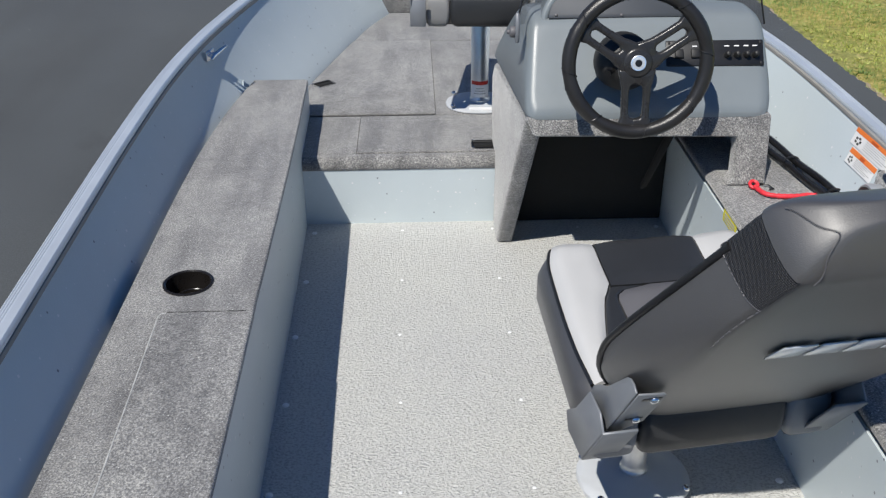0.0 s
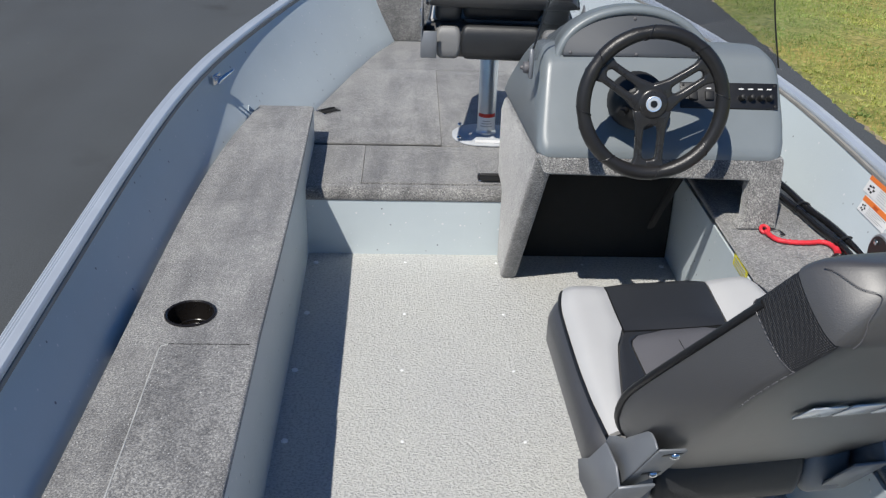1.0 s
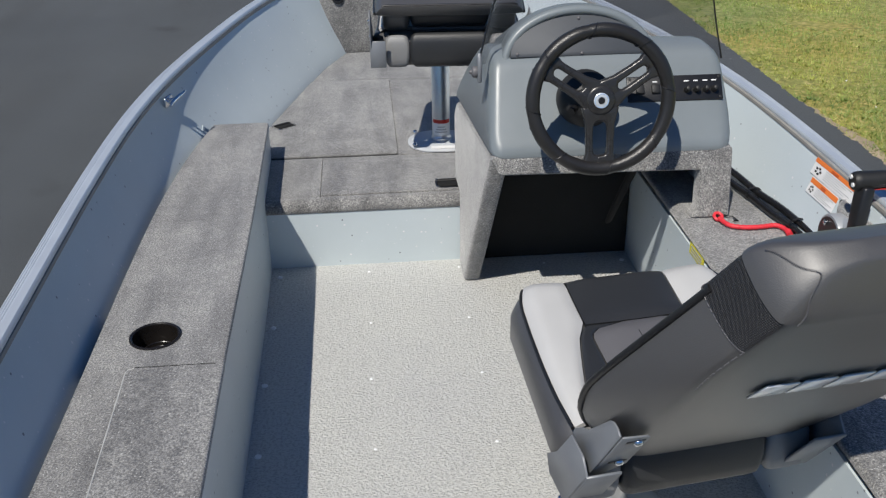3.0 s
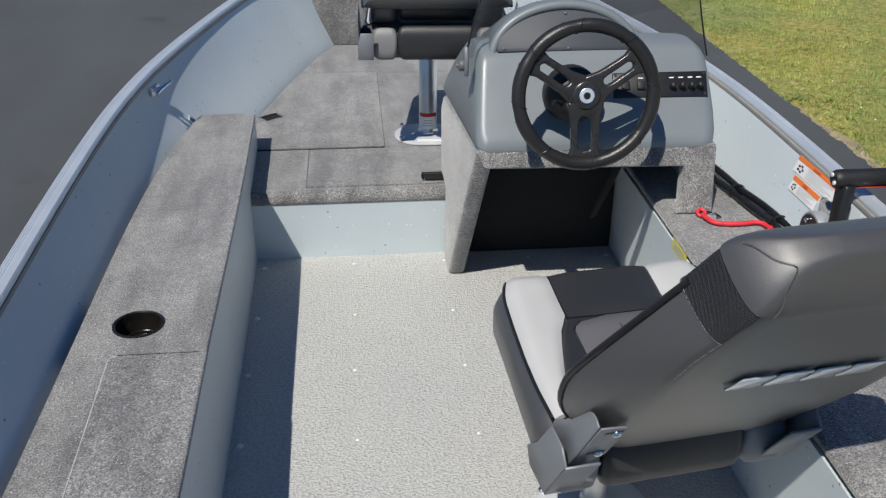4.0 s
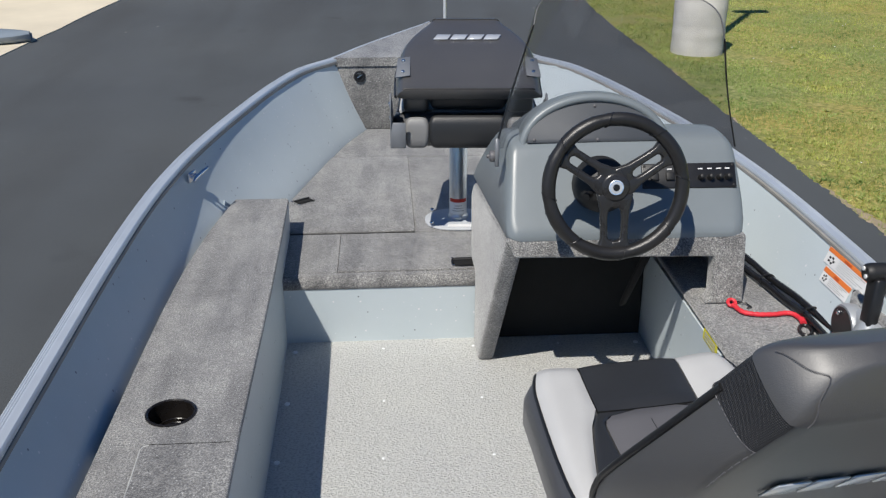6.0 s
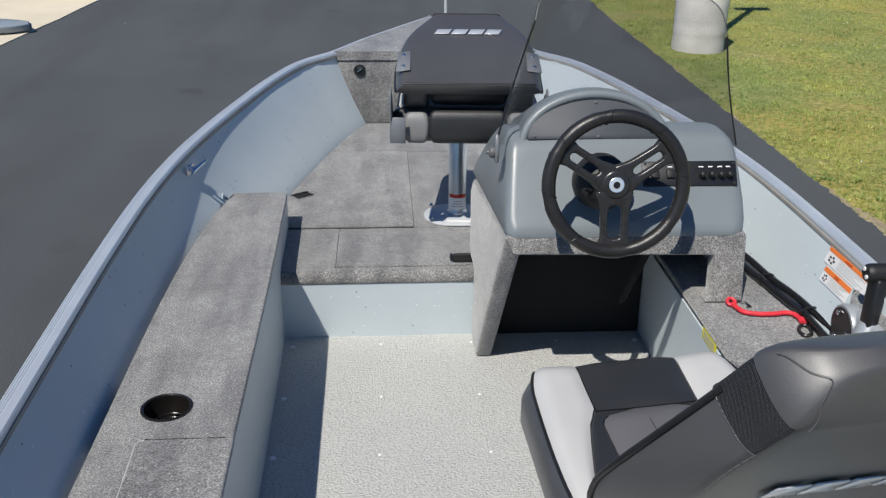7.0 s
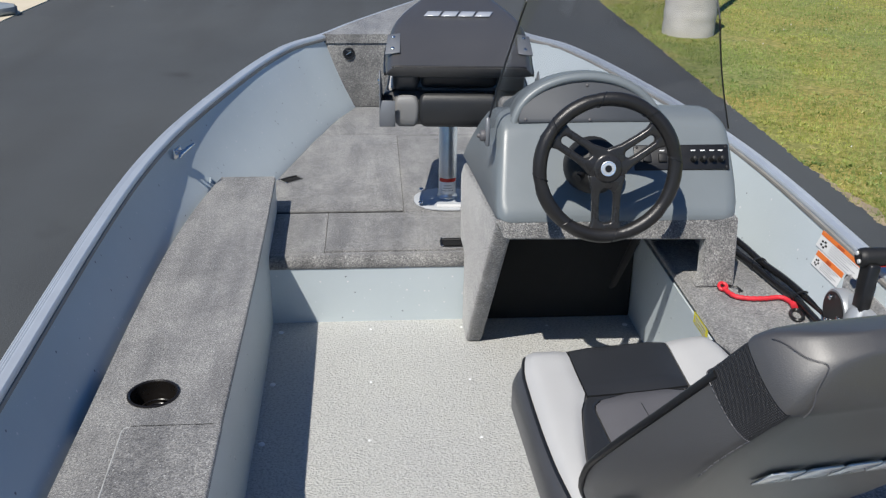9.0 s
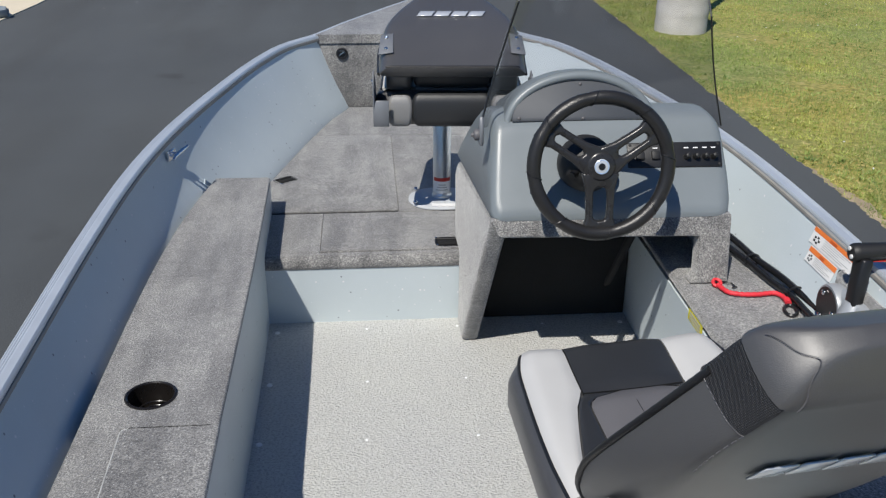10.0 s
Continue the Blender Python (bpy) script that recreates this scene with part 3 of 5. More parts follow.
def nosing(bm, f, top, y0, y1, sgn, n=30, out=0.0, drop=0.034):
    """The rounded inner edge of a locker top."""
    R = min(0.013, drop * 0.7)
    sec = [(-0.03, 0.0)] + [(-R + R * math.sin(a) + out, -R + R * math.cos(a)) for a in [i * math.pi / 10 for i in range(6)]]
    sec += [(out, -drop), (-0.008, -drop - 0.003), (-0.03, -0.03)]
    rings = []
    for i in range(n + 1):
        y = y0 + (y1 - y0) * i / n
        rings.append([bm.verts.new((f(y) + sgn * d, y, top + dz)) for d, dz in sec])
    for a, b in zip(rings, rings[1:]):
        for k in range(len(sec)):
            q = (k + 1) % len(sec)
            bm.faces.new((a[k], b[k], b[q], a[q]))
    bm.faces.new(rings[0])
    bm.faces.new(rings[-1][::-1])


def flat_top(bm, f0, f1, y0, y1, top, n=20, th=0.03):
    sheet(bm, lambda u, v: (f0(y0 + (y1 - y0) * v) + (f1(y0 + (y1 - y0) * v) - f0(y0 + (y1 - y0) * v)) * u, y0 + (y1 - y0) * v, top), 2, n, th)


CUP = (-0.671, 1.687)
CUP_R = 0.0475
LOCK_END = 2.962
locker = thing("side_locker", (-0.67, 1.3, 0), "long carpeted side locker with a hatch lid and cup hole", "side locker", kind="structure")
LM = Matrix.Translation((0.67, -1.3, 0))
OUT_P = [(-0.4, 0.786), (1.5, 0.784), (2.0, 0.785), (2.3, 0.78), (2.5, 0.77), (2.7, 0.752), (2.85, 0.732), (2.962, 0.714)]
out_port = lambda y: -lerp_table(OUT_P, y)
edge_in = lambda y: in_port(y) - 0.03
HATCH_Y = 1.572
hatch_left = lambda y: -0.704 + 0.034 * (1.564 - y)


def locker_part(name, bm, mat, label="", smooth=50):
    ob = part(name, bm, mat, locker, label, smooth)
    ob.matrix_basis = LM
    return ob


bm = fresh()
flat_top(bm, out_port, edge_in, 1.80, LOCK_END, SIDE_TOP)
nosing(bm, in_port, SIDE_TOP, HATCH_Y + 0.003, LOCK_END, 1, 30, 0.0, 0.013)
flat_top(bm, out_port, lambda y: hatch_left(y) - 0.001, TRANSOM, HATCH_Y + 0.003, SIDE_TOP)
# round opening for the cup
N = 48
y0, y1 = HATCH_Y + 0.003, 1.80
rim, outer, rim2 = [], [], []
for k in range(N):
    a = k * math.tau / N
    d = Vector((math.cos(a), math.sin(a)))
    rim.append(bm.verts.new((CUP[0] + CUP_R * d.x, CUP[1] + CUP_R * d.y, SIDE_TOP)))
    rim2.append(bm.verts.new((CUP[0] + CUP_R * d.x, CUP[1] + CUP_R * d.y, SIDE_TOP - 0.03)))
    s = min([q for q in ((out_port(CUP[1]) - CUP[0]) / d.x if d.x < -1e-6 else 9, (edge_in(CUP[1]) - CUP[0]) / d.x if d.x > 1e-6 else 9, (y1 - CUP[1]) / d.y if d.y > 1e-6 else 9, (y0 - CUP[1]) / d.y if d.y < -1e-6 else 9) if q > 0])
    py = CUP[1] + s * d.y
    px = CUP[0] + s * d.x
    if abs(px - edge_in(CUP[1])) < 1e-4:
        px = edge_in(py)
    elif abs(px - out_port(CUP[1])) < 1e-4:
        px = out_port(py)
    outer.append((px, py))
corners = [(out_port(y0), y0), (out_port(y1), y1), (edge_in(y1), y1), (edge_in(y0), y0)]
for c in corners:
    k = min(range(N), key=lambda i: (outer[i][0] - c[0]) ** 2 + (outer[i][1] - c[1]) ** 2)
    outer[k] = c
ov = [bm.verts.new((x, y, SIDE_TOP)) for x, y in outer]
for k in range(N):
    q = (k + 1) % N
    bm.faces.new((rim[k], ov[k], ov[q], rim[q]))
    bm.faces.new((rim2[k], rim[k], rim[q], rim2[q]))
locker_part("locker_top", bm, CARPET)
bm = fresh()
flat_top(bm, lambda y: hatch_left(y) + 0.001, edge_in, TRANSOM, HATCH_Y + 0.0012, SIDE_TOP + 0.002)
nosing(bm, in_port, SIDE_TOP + 0.002, TRANSOM, HATCH_Y + 0.0012, 1, 30, 0.0015, 0.013)
locker_part("hatch_lid", bm, CARPET, "carpeted hatch lid")
LIDEDGE = simple("pale_lid_edge", (0.42, 0.42, 0.41), 0.6, 0, 0.3, 25, 200, 0.001)
bm = fresh()
tube(bm, [(hatch_left(y) + 0.0005, y, SIDE_TOP + 0.0012) for y in [TRANSOM + (HATCH_Y - 0.012 - TRANSOM) * i / 30 for i in range(31)]] + [(hatch_left(HATCH_Y) + 0.004, HATCH_Y - 0.003, SIDE_TOP + 0.0008), (hatch_left(HATCH_Y) + 0.014, HATCH_Y + 0.0005, SIDE_TOP + 0.0008)], 0.0018, 6)
locker_part("lid_edge", bm, LIDEDGE, "pale line along the edge of the lid")
bm = fresh()
tube(bm, [(hatch_left(HATCH_Y) + 0.014 + (in_port(HATCH_Y) - 0.014 - hatch_left(HATCH_Y) - 0.014) * i / 24, HATCH_Y + 0.0022 + 0.0006 * math.sin(i * 2.3), SIDE_TOP + 0.0012 + 0.0004 * math.sin(i * 1.7)) for i in range(25)], 0.0015, 6)
locker_part("lid_seam", bm, DARK_IN)
bm = fresh()
sheet(bm, lambda u, v: (in_port(TRANSOM + (LOCK_END - TRANSOM) * v) - 0.008 - 0.012 * u * 0 + (FL + 0.003 - in_port(BULKHEAD)) * (1 - u) * 0.6, TRANSOM + (LOCK_END - 0.006 - TRANSOM) * v, (SIDE_TOP - 0.012) * u), 2, 24, 0.008)
locker_part("side_panel", bm, HULL, "painted grey locker side")
bm = fresh()
prism(bm, [(in_port(LOCK_END) - 0.004, 0.1), (in_port(LOCK_END) - 0.004, SIDE_TOP - 0.004), (out_port(LOCK_END), SIDE_TOP - 0.004), (out_port(LOCK_END) + 0.06, 0.1)], LOCK_END - 0.012, LOCK_END + 0.003, "y", 0.006)
locker_part("end_panel", bm, CARPET)
# unseen filler strip, added to set how dark the gap reads
bm = fresh()
sheet(bm, lambda u, v: (out_port(TRANSOM + (LOCK_END - TRANSOM) * v) + 0.01 + (side_x(TRANSOM + (LOCK_END - TRANSOM) * v, SIDE_TOP - 0.018, -1) - out_port(TRANSOM + (LOCK_END - TRANSOM) * v) - 0.011) * u, TRANSOM + (LOCK_END - TRANSOM) * v, SIDE_TOP - 0.06), 2, 24, 0.004)
locker_part("gap_filler", bm, HULL)
bm = fresh()
revolve(bm, [(CUP_R + 0.004, 0.0005), (CUP_R + 0.0035, 0.003), (CUP_R + 0.0005, 0.0042), (CUP_R - 0.0025, 0.002), (CUP_R - 0.003, -0.01), (CUP_R - 0.006, -0.085), (CUP_R - 0.010, -0.09), (0.014, -0.09), (0.012, -0.086), (0, -0.086)], (CUP[0], CUP[1], SIDE_TOP), 48)
cup = tagged(part("cup_holder", bm, CUPBLACK), "round black plastic cup holder sunk into the carpeted locker", "cup holder")

# rings added inside the cup to shape its two arcs of glint
for rr, zz in ((0.034, 0.034), (0.030, 0.041)):
    bm = fresh()
    tube(bm, [(CUP[0] + 0.004 + rr * math.cos(a), CUP[1] + rr * math.sin(a), SIDE_TOP - zz) for a in [i * math.tau / 36 for i in range(36)]], 0.0016, 6, True)
    part("glint_ring", bm, CUPBLACK, cup)

slk = thing("side_locker", (0.7, 1.3, 0), "carpeted side locker along the hull beneath the console", "side locker", kind="structure")
SM = Matrix.Translation((-0.7, -1.3, 0))
out_stbd = lambda y: side_x(y, STBD_TOP, 1) - 0.001
bm = fresh()
flat_top(bm, lambda y: in_stbd(y) + 0.03, out_stbd, TRANSOM, 2.9, STBD_TOP)
nosing(bm, in_stbd, STBD_TOP, TRANSOM, 2.9, -1, 30, 0.0, 0.015)
part("locker_top", bm, CARPET, slk).matrix_basis = SM
bm = fresh()
sheet(bm, lambda u, v: (in_stbd(TRANSOM + (2.9 - TRANSOM) * v) + 0.008 + (FR - 0.556) * (1 - u), TRANSOM + (2.9 - TRANSOM) * v, (STBD_TOP - 0.028) * u), 2, 24, -0.008)
part("side_panel", bm, HULL, slk, "painted grey locker side").matrix_basis = SM

# ---- helm console ----
CX = 0.372
console = thing("helm_console", (CX, 2.42, 0), "grey moulded helm console on carpeted legs, dashboard hood", "boat console")
KM = Matrix.Translation((-CX, -2.42, 0))


def cpart(name, bm, mat, label="", smooth=50, parent=None):
    ob = part(name, bm, mat, parent or console, label, smooth)
    if parent is None:
        ob.matrix_basis = KM
    return ob


bm = fresh()
prism(bm, [(2.460, 0.0), (2.196, 0.486), (2.66, 0.486), (2.70, 0.44), (2.70, DECK + 0.003), (2.580, DECK + 0.003), (2.580, 0.0)], 0.032, 0.080, "x", 0.011, 3)
for v in bm.verts:
    if v.co.z > 0.2:
        v.co.x += (0.040 - 0.085 * max(0.0, v.co.y - 2.2)) * min(1.0, (v.co.z - 0.2) / 0.25)
cpart("leg_panel", bm, CARPET, "carpeted console leg")
bm = fresh()
prism(bm, [(0.075, 0.490), (0.090, 0.440), (0.597, 0.431), (0.597, 0.336), (0.580, STBD_TOP + 0.001), (0.680, STBD_TOP + 0.001), (0.685, 0.490)], 2.192, 2.241, "y", 0.007, 3)
for v in bm.verts:
    if v.co.x > 0.55 and v.co.z < 0.40:
        v.co.y -= 0.016 * (0.40 - v.co.z) / 0.085
    if v.co.z < 0.47:
        v.co.y -= 0.025
        if v.co.z > 0.42:
            v.co.z += 0.0105
cpart("apron", bm, CARPET, "carpeted console front with leg")
# near-black panels close the foot well's back and underside
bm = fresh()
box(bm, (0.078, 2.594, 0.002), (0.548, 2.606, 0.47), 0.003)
cpart("recess_back", bm, DARK_IN, "near-black back panel of the foot well")
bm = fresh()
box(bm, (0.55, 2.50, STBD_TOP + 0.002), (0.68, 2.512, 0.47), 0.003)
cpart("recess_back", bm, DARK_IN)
bm = fresh()
box(bm, (0.672, 2.265, STBD_TOP + 0.002), (0.686, 2.56, 0.47), 0.003)
cpart("side_board", bm, CARPET)
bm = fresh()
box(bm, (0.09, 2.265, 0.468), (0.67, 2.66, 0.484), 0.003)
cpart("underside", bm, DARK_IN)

TOPZ = [(2.192, 0.494), (2.196, 0.506), (2.206, 0.522), (2.215, 0.534), (2.25, 0.587), (2.29, 0.648), (2.315, 0.684), (2.33, 0.698), (2.36, 0.707), (2.46, 0.705), (2.55, 0.655), (2.66, 0.56), (2.69, 0.52)]
WIDE = [(2.19, 0.304), (2.205, 0.311), (2.25, 0.321), (2.36, 0.322), (2.46, 0.316), (2.55, 0.308), (2.66, 0.285), (2.70, 0.26)]


def console_ring(y):
    """A cross section of the moulding: a flat side that flares and leans, tight corners, a lip that turns under."""
    w, zt, zb = lerp_table(WIDE, y), lerp_table(TOPZ, y), 0.486
    h = zt - zb
    left = lambda z: 0.073 - 0.075 * (y - 2.2) + 0.135 * max(0.0, z - 0.5)
    right = lambda z: CX + w - 0.004 - 0.10 * max(0.0, z - 0.54)
    r, q = min(0.022, h * 0.7), min(0.034, h * 0.8)
    xl, xr = left(zt), right(zt)
    pts = [(left(zb) + 0.006, zb), (left(zb + 0.008), zb + 0.008 if h > 0.03 else zb + h * 0.2), (left(zt - r), zt - r)]
    pts += [(xl + r - r * math.cos(a), zt - r + r * math.sin(a)) for a in [i * math.pi / 12 for i in range(1, 7)]]
    n = 12
    pts += [(xl + r + (xr - q - xl - r) * i / n, zt + 0.005 * math.sin(math.pi * i / n)) for i in range(1, n)]
    pts += [(xr - q + q * math.sin(a), zt - q + q * math.cos(a)) for a in [i * math.pi / 20 for i in range(11)]]
    pts += [(right(zb), zb + min(0.008, h * 0.2)), (right(zb) - 0.006, zb)]
    d = max(0.0, 0.030 - (y - 2.192))
    tuck = 0.030 - math.sqrt(max(0.0, 0.030 ** 2 - d * d))
    mid = (left(zb) + right(zb)) / 2
    half_w = (right(zb) - left(zb)) / 2
    return [(mid + (x - mid) * (1 - tuck / half_w), y, z) for x, z in pts]


bm = fresh()
stations = [2.192, 2.1935, 2.196, 2.2, 2.205, 2.212, 2.225, 2.25, 2.27, 2.29, 2.305, 2.315, 2.325, 2.335, 2.35, 2.38, 2.42, 2.46, 2.5, 2.55, 2.6, 2.64, 2.67, 2.69]
rings = [[bm.verts.new(p) for p in console_ring(y)] for y in stations]
for a, b in zip(rings, rings[1:]):
    for k in range(len(a)):
        q = (k + 1) % len(a)
        bm.faces.new((a[k], b[k], b[q], a[q]))
bm.faces.new(rings[0])
bm.faces.new(rings[-1])
dash = cpart("dash_moulding", bm, CONSOLE, "glossy grey moulded dashboard", 60)

# hood over the gauges
HX, HZ = 0.312, 0.695
bm = fresh()


def hood(u, v):
    a = math.pi * u
    k = 1 - 0.8 * v ** 2.0
    return (HX - 0.186 * (1 - 0.10 * v) * math.cos(a), 2.336 + 0.276 * v + 0.036 * math.sin(a) * (1 - v), HZ - 0.02 * v - 0.012 * (1 - math.sin(a)) + 0.114 * k * math.sin(a))


sheet(bm, hood, 40, 14, -0.010)
cpart("gauge_hood", bm, CONSOLE, "arched grey hood above the gauge panel", 60)
bm = fresh()
lip = [Vector(hood(i / 40, 0.0)) + Vector((0, -0.001, -0.004 * math.sin(math.pi * i / 40))) for i in range(41)]
tube(bm, lip, 0.0115, 12)
cpart("hood_lip", bm, CONSOLE)
bm = fresh()
pts = [(HX - 0.176 * math.cos(math.pi * i / 32), 0.108 * math.sin(math.pi * i / 32)) for i in range(33)]
prism(bm, pts, 0.0, 0.006, "z", 0.0015, 1)
ob = cpart("gauge_panel", bm, GAUGE, "blank dark grey gauge panel")
ob.matrix_basis = KM @ pose(0, 2.330, 0.699, 66, 0, 0)
for px, py in ((-0.158, 0.008), (0.158, 0.008), (0.005, 0.006), (0.0, 0.093)):
    bm = fresh()
    revolve(bm, [(0.0042, 0.0), (0.0042, 0.0015), (0.0025, 0.003), (0, 0.003)], sides=10)
    part("screw", bm, GREYVINYL, ob).matrix_basis = pose(HX + px, py, 0.006)

# dash face: a plane that leans back
LEAN_FACE = math.degrees(math.atan2(0.684 - 0.532, 2.315 - 2.215))


def face_m(x, z):
    y = 2.215 + (z - 0.532) * (0.1 / 0.152)
    return KM @ pose(x, y, z, LEAN_FACE, 0, 0)


bm = fresh()
box(bm, (-0.122, -0.033, -0.004), (0.122, 0.033, 0.006), 0.003)
ob = cpart("switch_panel", bm, BLACK, "black switch panel with round knobs")
ob.matrix_basis = face_m(0.545, 0.622)
for kx in (0.030, 0.054, 0.078, 0.100):
    bm = fresh()
    revolve(bm, [(0.0085, 0.0), (0.0085, 0.004), (0.007, 0.006), (0.0065, 0.017), (0.005, 0.0185), (0, 0.0185)], sides=14)
    part("knob", bm, RUBBER, ob).matrix_basis = pose(kx, -0.006, 0.006)
    bm = fresh()
    box(bm, (kx - 0.006, 0.0155, 0.0061), (kx + 0.006, 0.0185, 0.0068))
    part("marking", bm, WHITE, ob, smooth=0)
for kx in (-0.09, -0.05):
    bm = fresh()
    box(bm, (kx - 0.011, -0.013, 0.006), (kx + 0.011, 0.010, 0.013), 0.003)
    part("rocker_switch", bm, RUBBER, ob)
    bm = fresh()
    box(bm, (kx - 0.006, 0.0160, 0.0061), (kx + 0.006, 0.0188, 0.0068))
    part("marking", bm, WHITE, ob, smooth=0)
for sx, sy in ((0.114, 0.026), (0.114, -0.026), (-0.114, 0.026), (-0.114, -0.026)):
    bm = fresh()
    revolve(bm, [(0.0035, 0.006), (0.0035, 0.0075), (0, 0.008)], sides=8)
    part("screw", bm, RUBBER, ob).matrix_basis = pose(sx, sy, 0)
bm = fresh()
tube(bm, [(0.492, 2.30, 0.462), (0.467, 2.35, 0.343), (0.437, 2.40, 0.206), (0.433, 2.405, 0.196)], [0.013, 0.012, 0.010, 0.006], 10, flat=0.7)
cpart("steering_cable", bm, VOID, "black steering shaft cover in the foot well")

# ---- windscreen ----
screen = thing("windscreen", (CX, 2.42, 0.68), "smoked curved acrylic windscreen with dark edges", "windscreen")
WM = Matrix.Translation((-CX, -2.42, -0.68))
BASE = smooth_path([(0.052, 2.305, 0.690), (0.105, 2.41, 0.668), (0.21, 2.50, 0.655), (0.36, 2.535, 0.650), (0.51, 2.51, 0.655), (0.61, 2.45, 0.655), (0.665, 2.40, 0.66), (0.695, 2.37, 0.668)], 6)
CREST = smooth_path([(0.140, 2.315, 1.000), (0.165, 2.36, 1.050), (0.245, 2.41, 1.070), (0.37, 2.435, 1.075), (0.48, 2.42, 1.068), (0.57, 2.38, 1.045), (0.609, 2.356, 1.012), (0.625, 2.345, 0.955)], 6)
NB = len(BASE) - 1


def pane(u, v):
    i = min(NB - 1, int(u * NB))
    t = u * NB - i
    b, c = BASE[i].lerp(BASE[i + 1], t), CREST[i].lerp(CREST[i + 1], t)
    return b.lerp(c, v) + Vector((0, 0.018 * math.sin(math.pi * v), 0))


bm = fresh()
sheet(bm, pane, NB, 8, 0.004)
ob = part("pane", bm, PANE, screen, "smoked clear acrylic", 60)
ob.matrix_basis = WM
ob.visible_shadow = False
for name, line, rr in (("edge_trim", [pane(0, i / 10) for i in range(11)], 0.0026), ("edge_trim", [pane(1, i / 10) for i in range(11)], 0.0022), ("top_edge", [pane(i / NB, 1.0) for i in range(NB + 1)], 0.0016)):
    bm = fresh()
    tube(bm, line, rr, 6)
    part(name, bm, BLACK if name == "edge_trim" else GREYVINYL, screen).matrix_basis = WM
bm = fresh()
prism(bm, [(2.290, 0.650), (2.285, 0.695), (2.30, 0.725), (2.322, 0.70), (2.322, 0.650)], 0.038, 0.049, "x", 0.004)
part("bracket", bm, BRACKET, screen).matrix_basis = WM @ Matrix.Translation((0.012, 0, 0))
bm = fresh()
revolve(bm, [(0, 0.0), (0.017, 0.0), (0.0185, 0.004), (0.0185, 0.014), (0.016, 0.018), (0.007, 0.02), (0.006, 0.027), (0, 0.027)], sides=12)
part("thumb_knob", bm, GREYVINYL, screen, "dark grey thumb knob").matrix_basis = WM @ pose(0.052, 2.303, 0.676, 0, -90, 0) @ Matrix.Scale(0.8, 4)

# ---- steering wheel ----
RIMSKIN = simple("soft_black_rim_skin", (0.019, 0.018, 0.0175), 0.34, 0, 0.15, 14, 520, 0.0008)
wheel = new("steering_wheel")
wheel.matrix_basis = pose(0.312, 2.092, 0.660, 79, 0, 0)
tagged(wheel, "black three-spoke steering wheel with a stitched soft rim", "steering wheel")
bm = fresh()
RC = 0.1590
rim = [(RC * math.cos(a), RC * math.sin(a), 0) for a in [i * math.tau / 96 for i in range(96)]]
rad = [0.0143 + 0.0026 * abs(math.sin(4 * (i * math.tau / 96 - 0.2))) ** 0.4 for i in range(96)]
tube(bm, rim, rad, 14, True)
part("rim", bm, RIMSKIN, wheel, "padded black rim")
for k in range(8):
    a0 = k * math.tau / 8 + 0.2
    bm = fresh()
    seam = []
    for i in range(17):
        p = i * math.tau / 16
        a = a0 + 0.30 * (p / math.tau - 0.5)
        r2 = 0.0163
        seam.append(((RC + r2 * math.cos(p)) * math.cos(a), (RC + r2 * math.cos(p)) * math.sin(a), r2 * math.sin(p)))
    tube(bm, seam, 0.0013, 5)
    part("seam", bm, BLACK, wheel)
SPOKE = simple("satin_black_metal", (0.036, 0.035, 0.035), 0.28, 0.3, 0.1, 20)
for ang, hw, sh in ((33, 0.0272, 0.0100), (147, 0.0272, 0.0100), (270, 0.0325, 0.0170)):
    bm = fresh()
    for s in (-1, 1):
        arm = [(0.015, hw + 0.012), (0.036, hw + 0.007), (0.056, hw + 0.002), (0.10, hw), (0.124, hw), (0.138, hw + 0.005), (0.152, hw + 0.018), (0.152, -0.009), (0.130, -0.009), (0.1285, sh * 0.62), (0.122, sh * 0.95), (0.070, sh), (0.056, sh * 0.9), (0.050, sh * 0.55), (0.0485, -0.009), (0.015, -0.009)]
        prism(bm, [(x, s * y) for x, y in arm], -0.020, 0.0018 + 0.0003 * s, "z", 0.0058, 3)
    part("spoke", bm, SPOKE, wheel).matrix_basis = pose(0, 0, 0, 0, 0, ang)
bm = fresh()
revolve(bm, [(0.0, -0.05), (0.030, -0.05), (0.036, -0.030), (0.0375, -0.014), (0.036, -0.002), (0.033, 0.003), (0.028, 0.005), (0, 0.006)], sides=36)
hub = part("hub", bm, SPOKE, wheel, "black wheel hub")
bm = fresh()
revolve(bm, [(0.0, 0.005), (0.0178, 0.005), (0.0178, 0.0075), (0.0165, 0.0085), (0.0085, 0.0085), (0.008, 0.0075), (0, 0.0075)], sides=32)
part("badge", bm, SILVERPRINT, hub, "round blue and white badge")
bm = fresh()
revolve(bm, [(0.0166, 0.0086), (0.0166, 0.009), (0.0150, 0.009), (0.0150, 0.0086)], sides=28)
part("badge_ring", bm, BLUE, hub)
bm = fresh()
revolve(bm, [(0.0, 0.0078), (0.0078, 0.0078), (0.0078, 0.0092), (0, 0.0096)], sides=20)
part("badge_dot", bm, BLACK, hub)
bm = fresh()
revolve(bm, [(0.0, -0.04), (0.026, -0.04), (0.028, -0.08), (0.050, -0.092), (0.066, -0.104), (0.070, -0.155), (0, -0.155)], sides=30)
part("column_boot", bm, RUBBER, wheel, "black column boot").matrix_basis = pose(-0.004, -0.012, 0)
bm = fresh()
tube(bm, [(-0.026, -0.02, -0.1), (-0.045, -0.028, -0.085), (-0.053, -0.033, -0.075)], 0.009, 8)
part("ignition_switch", bm, BLACK, wheel)


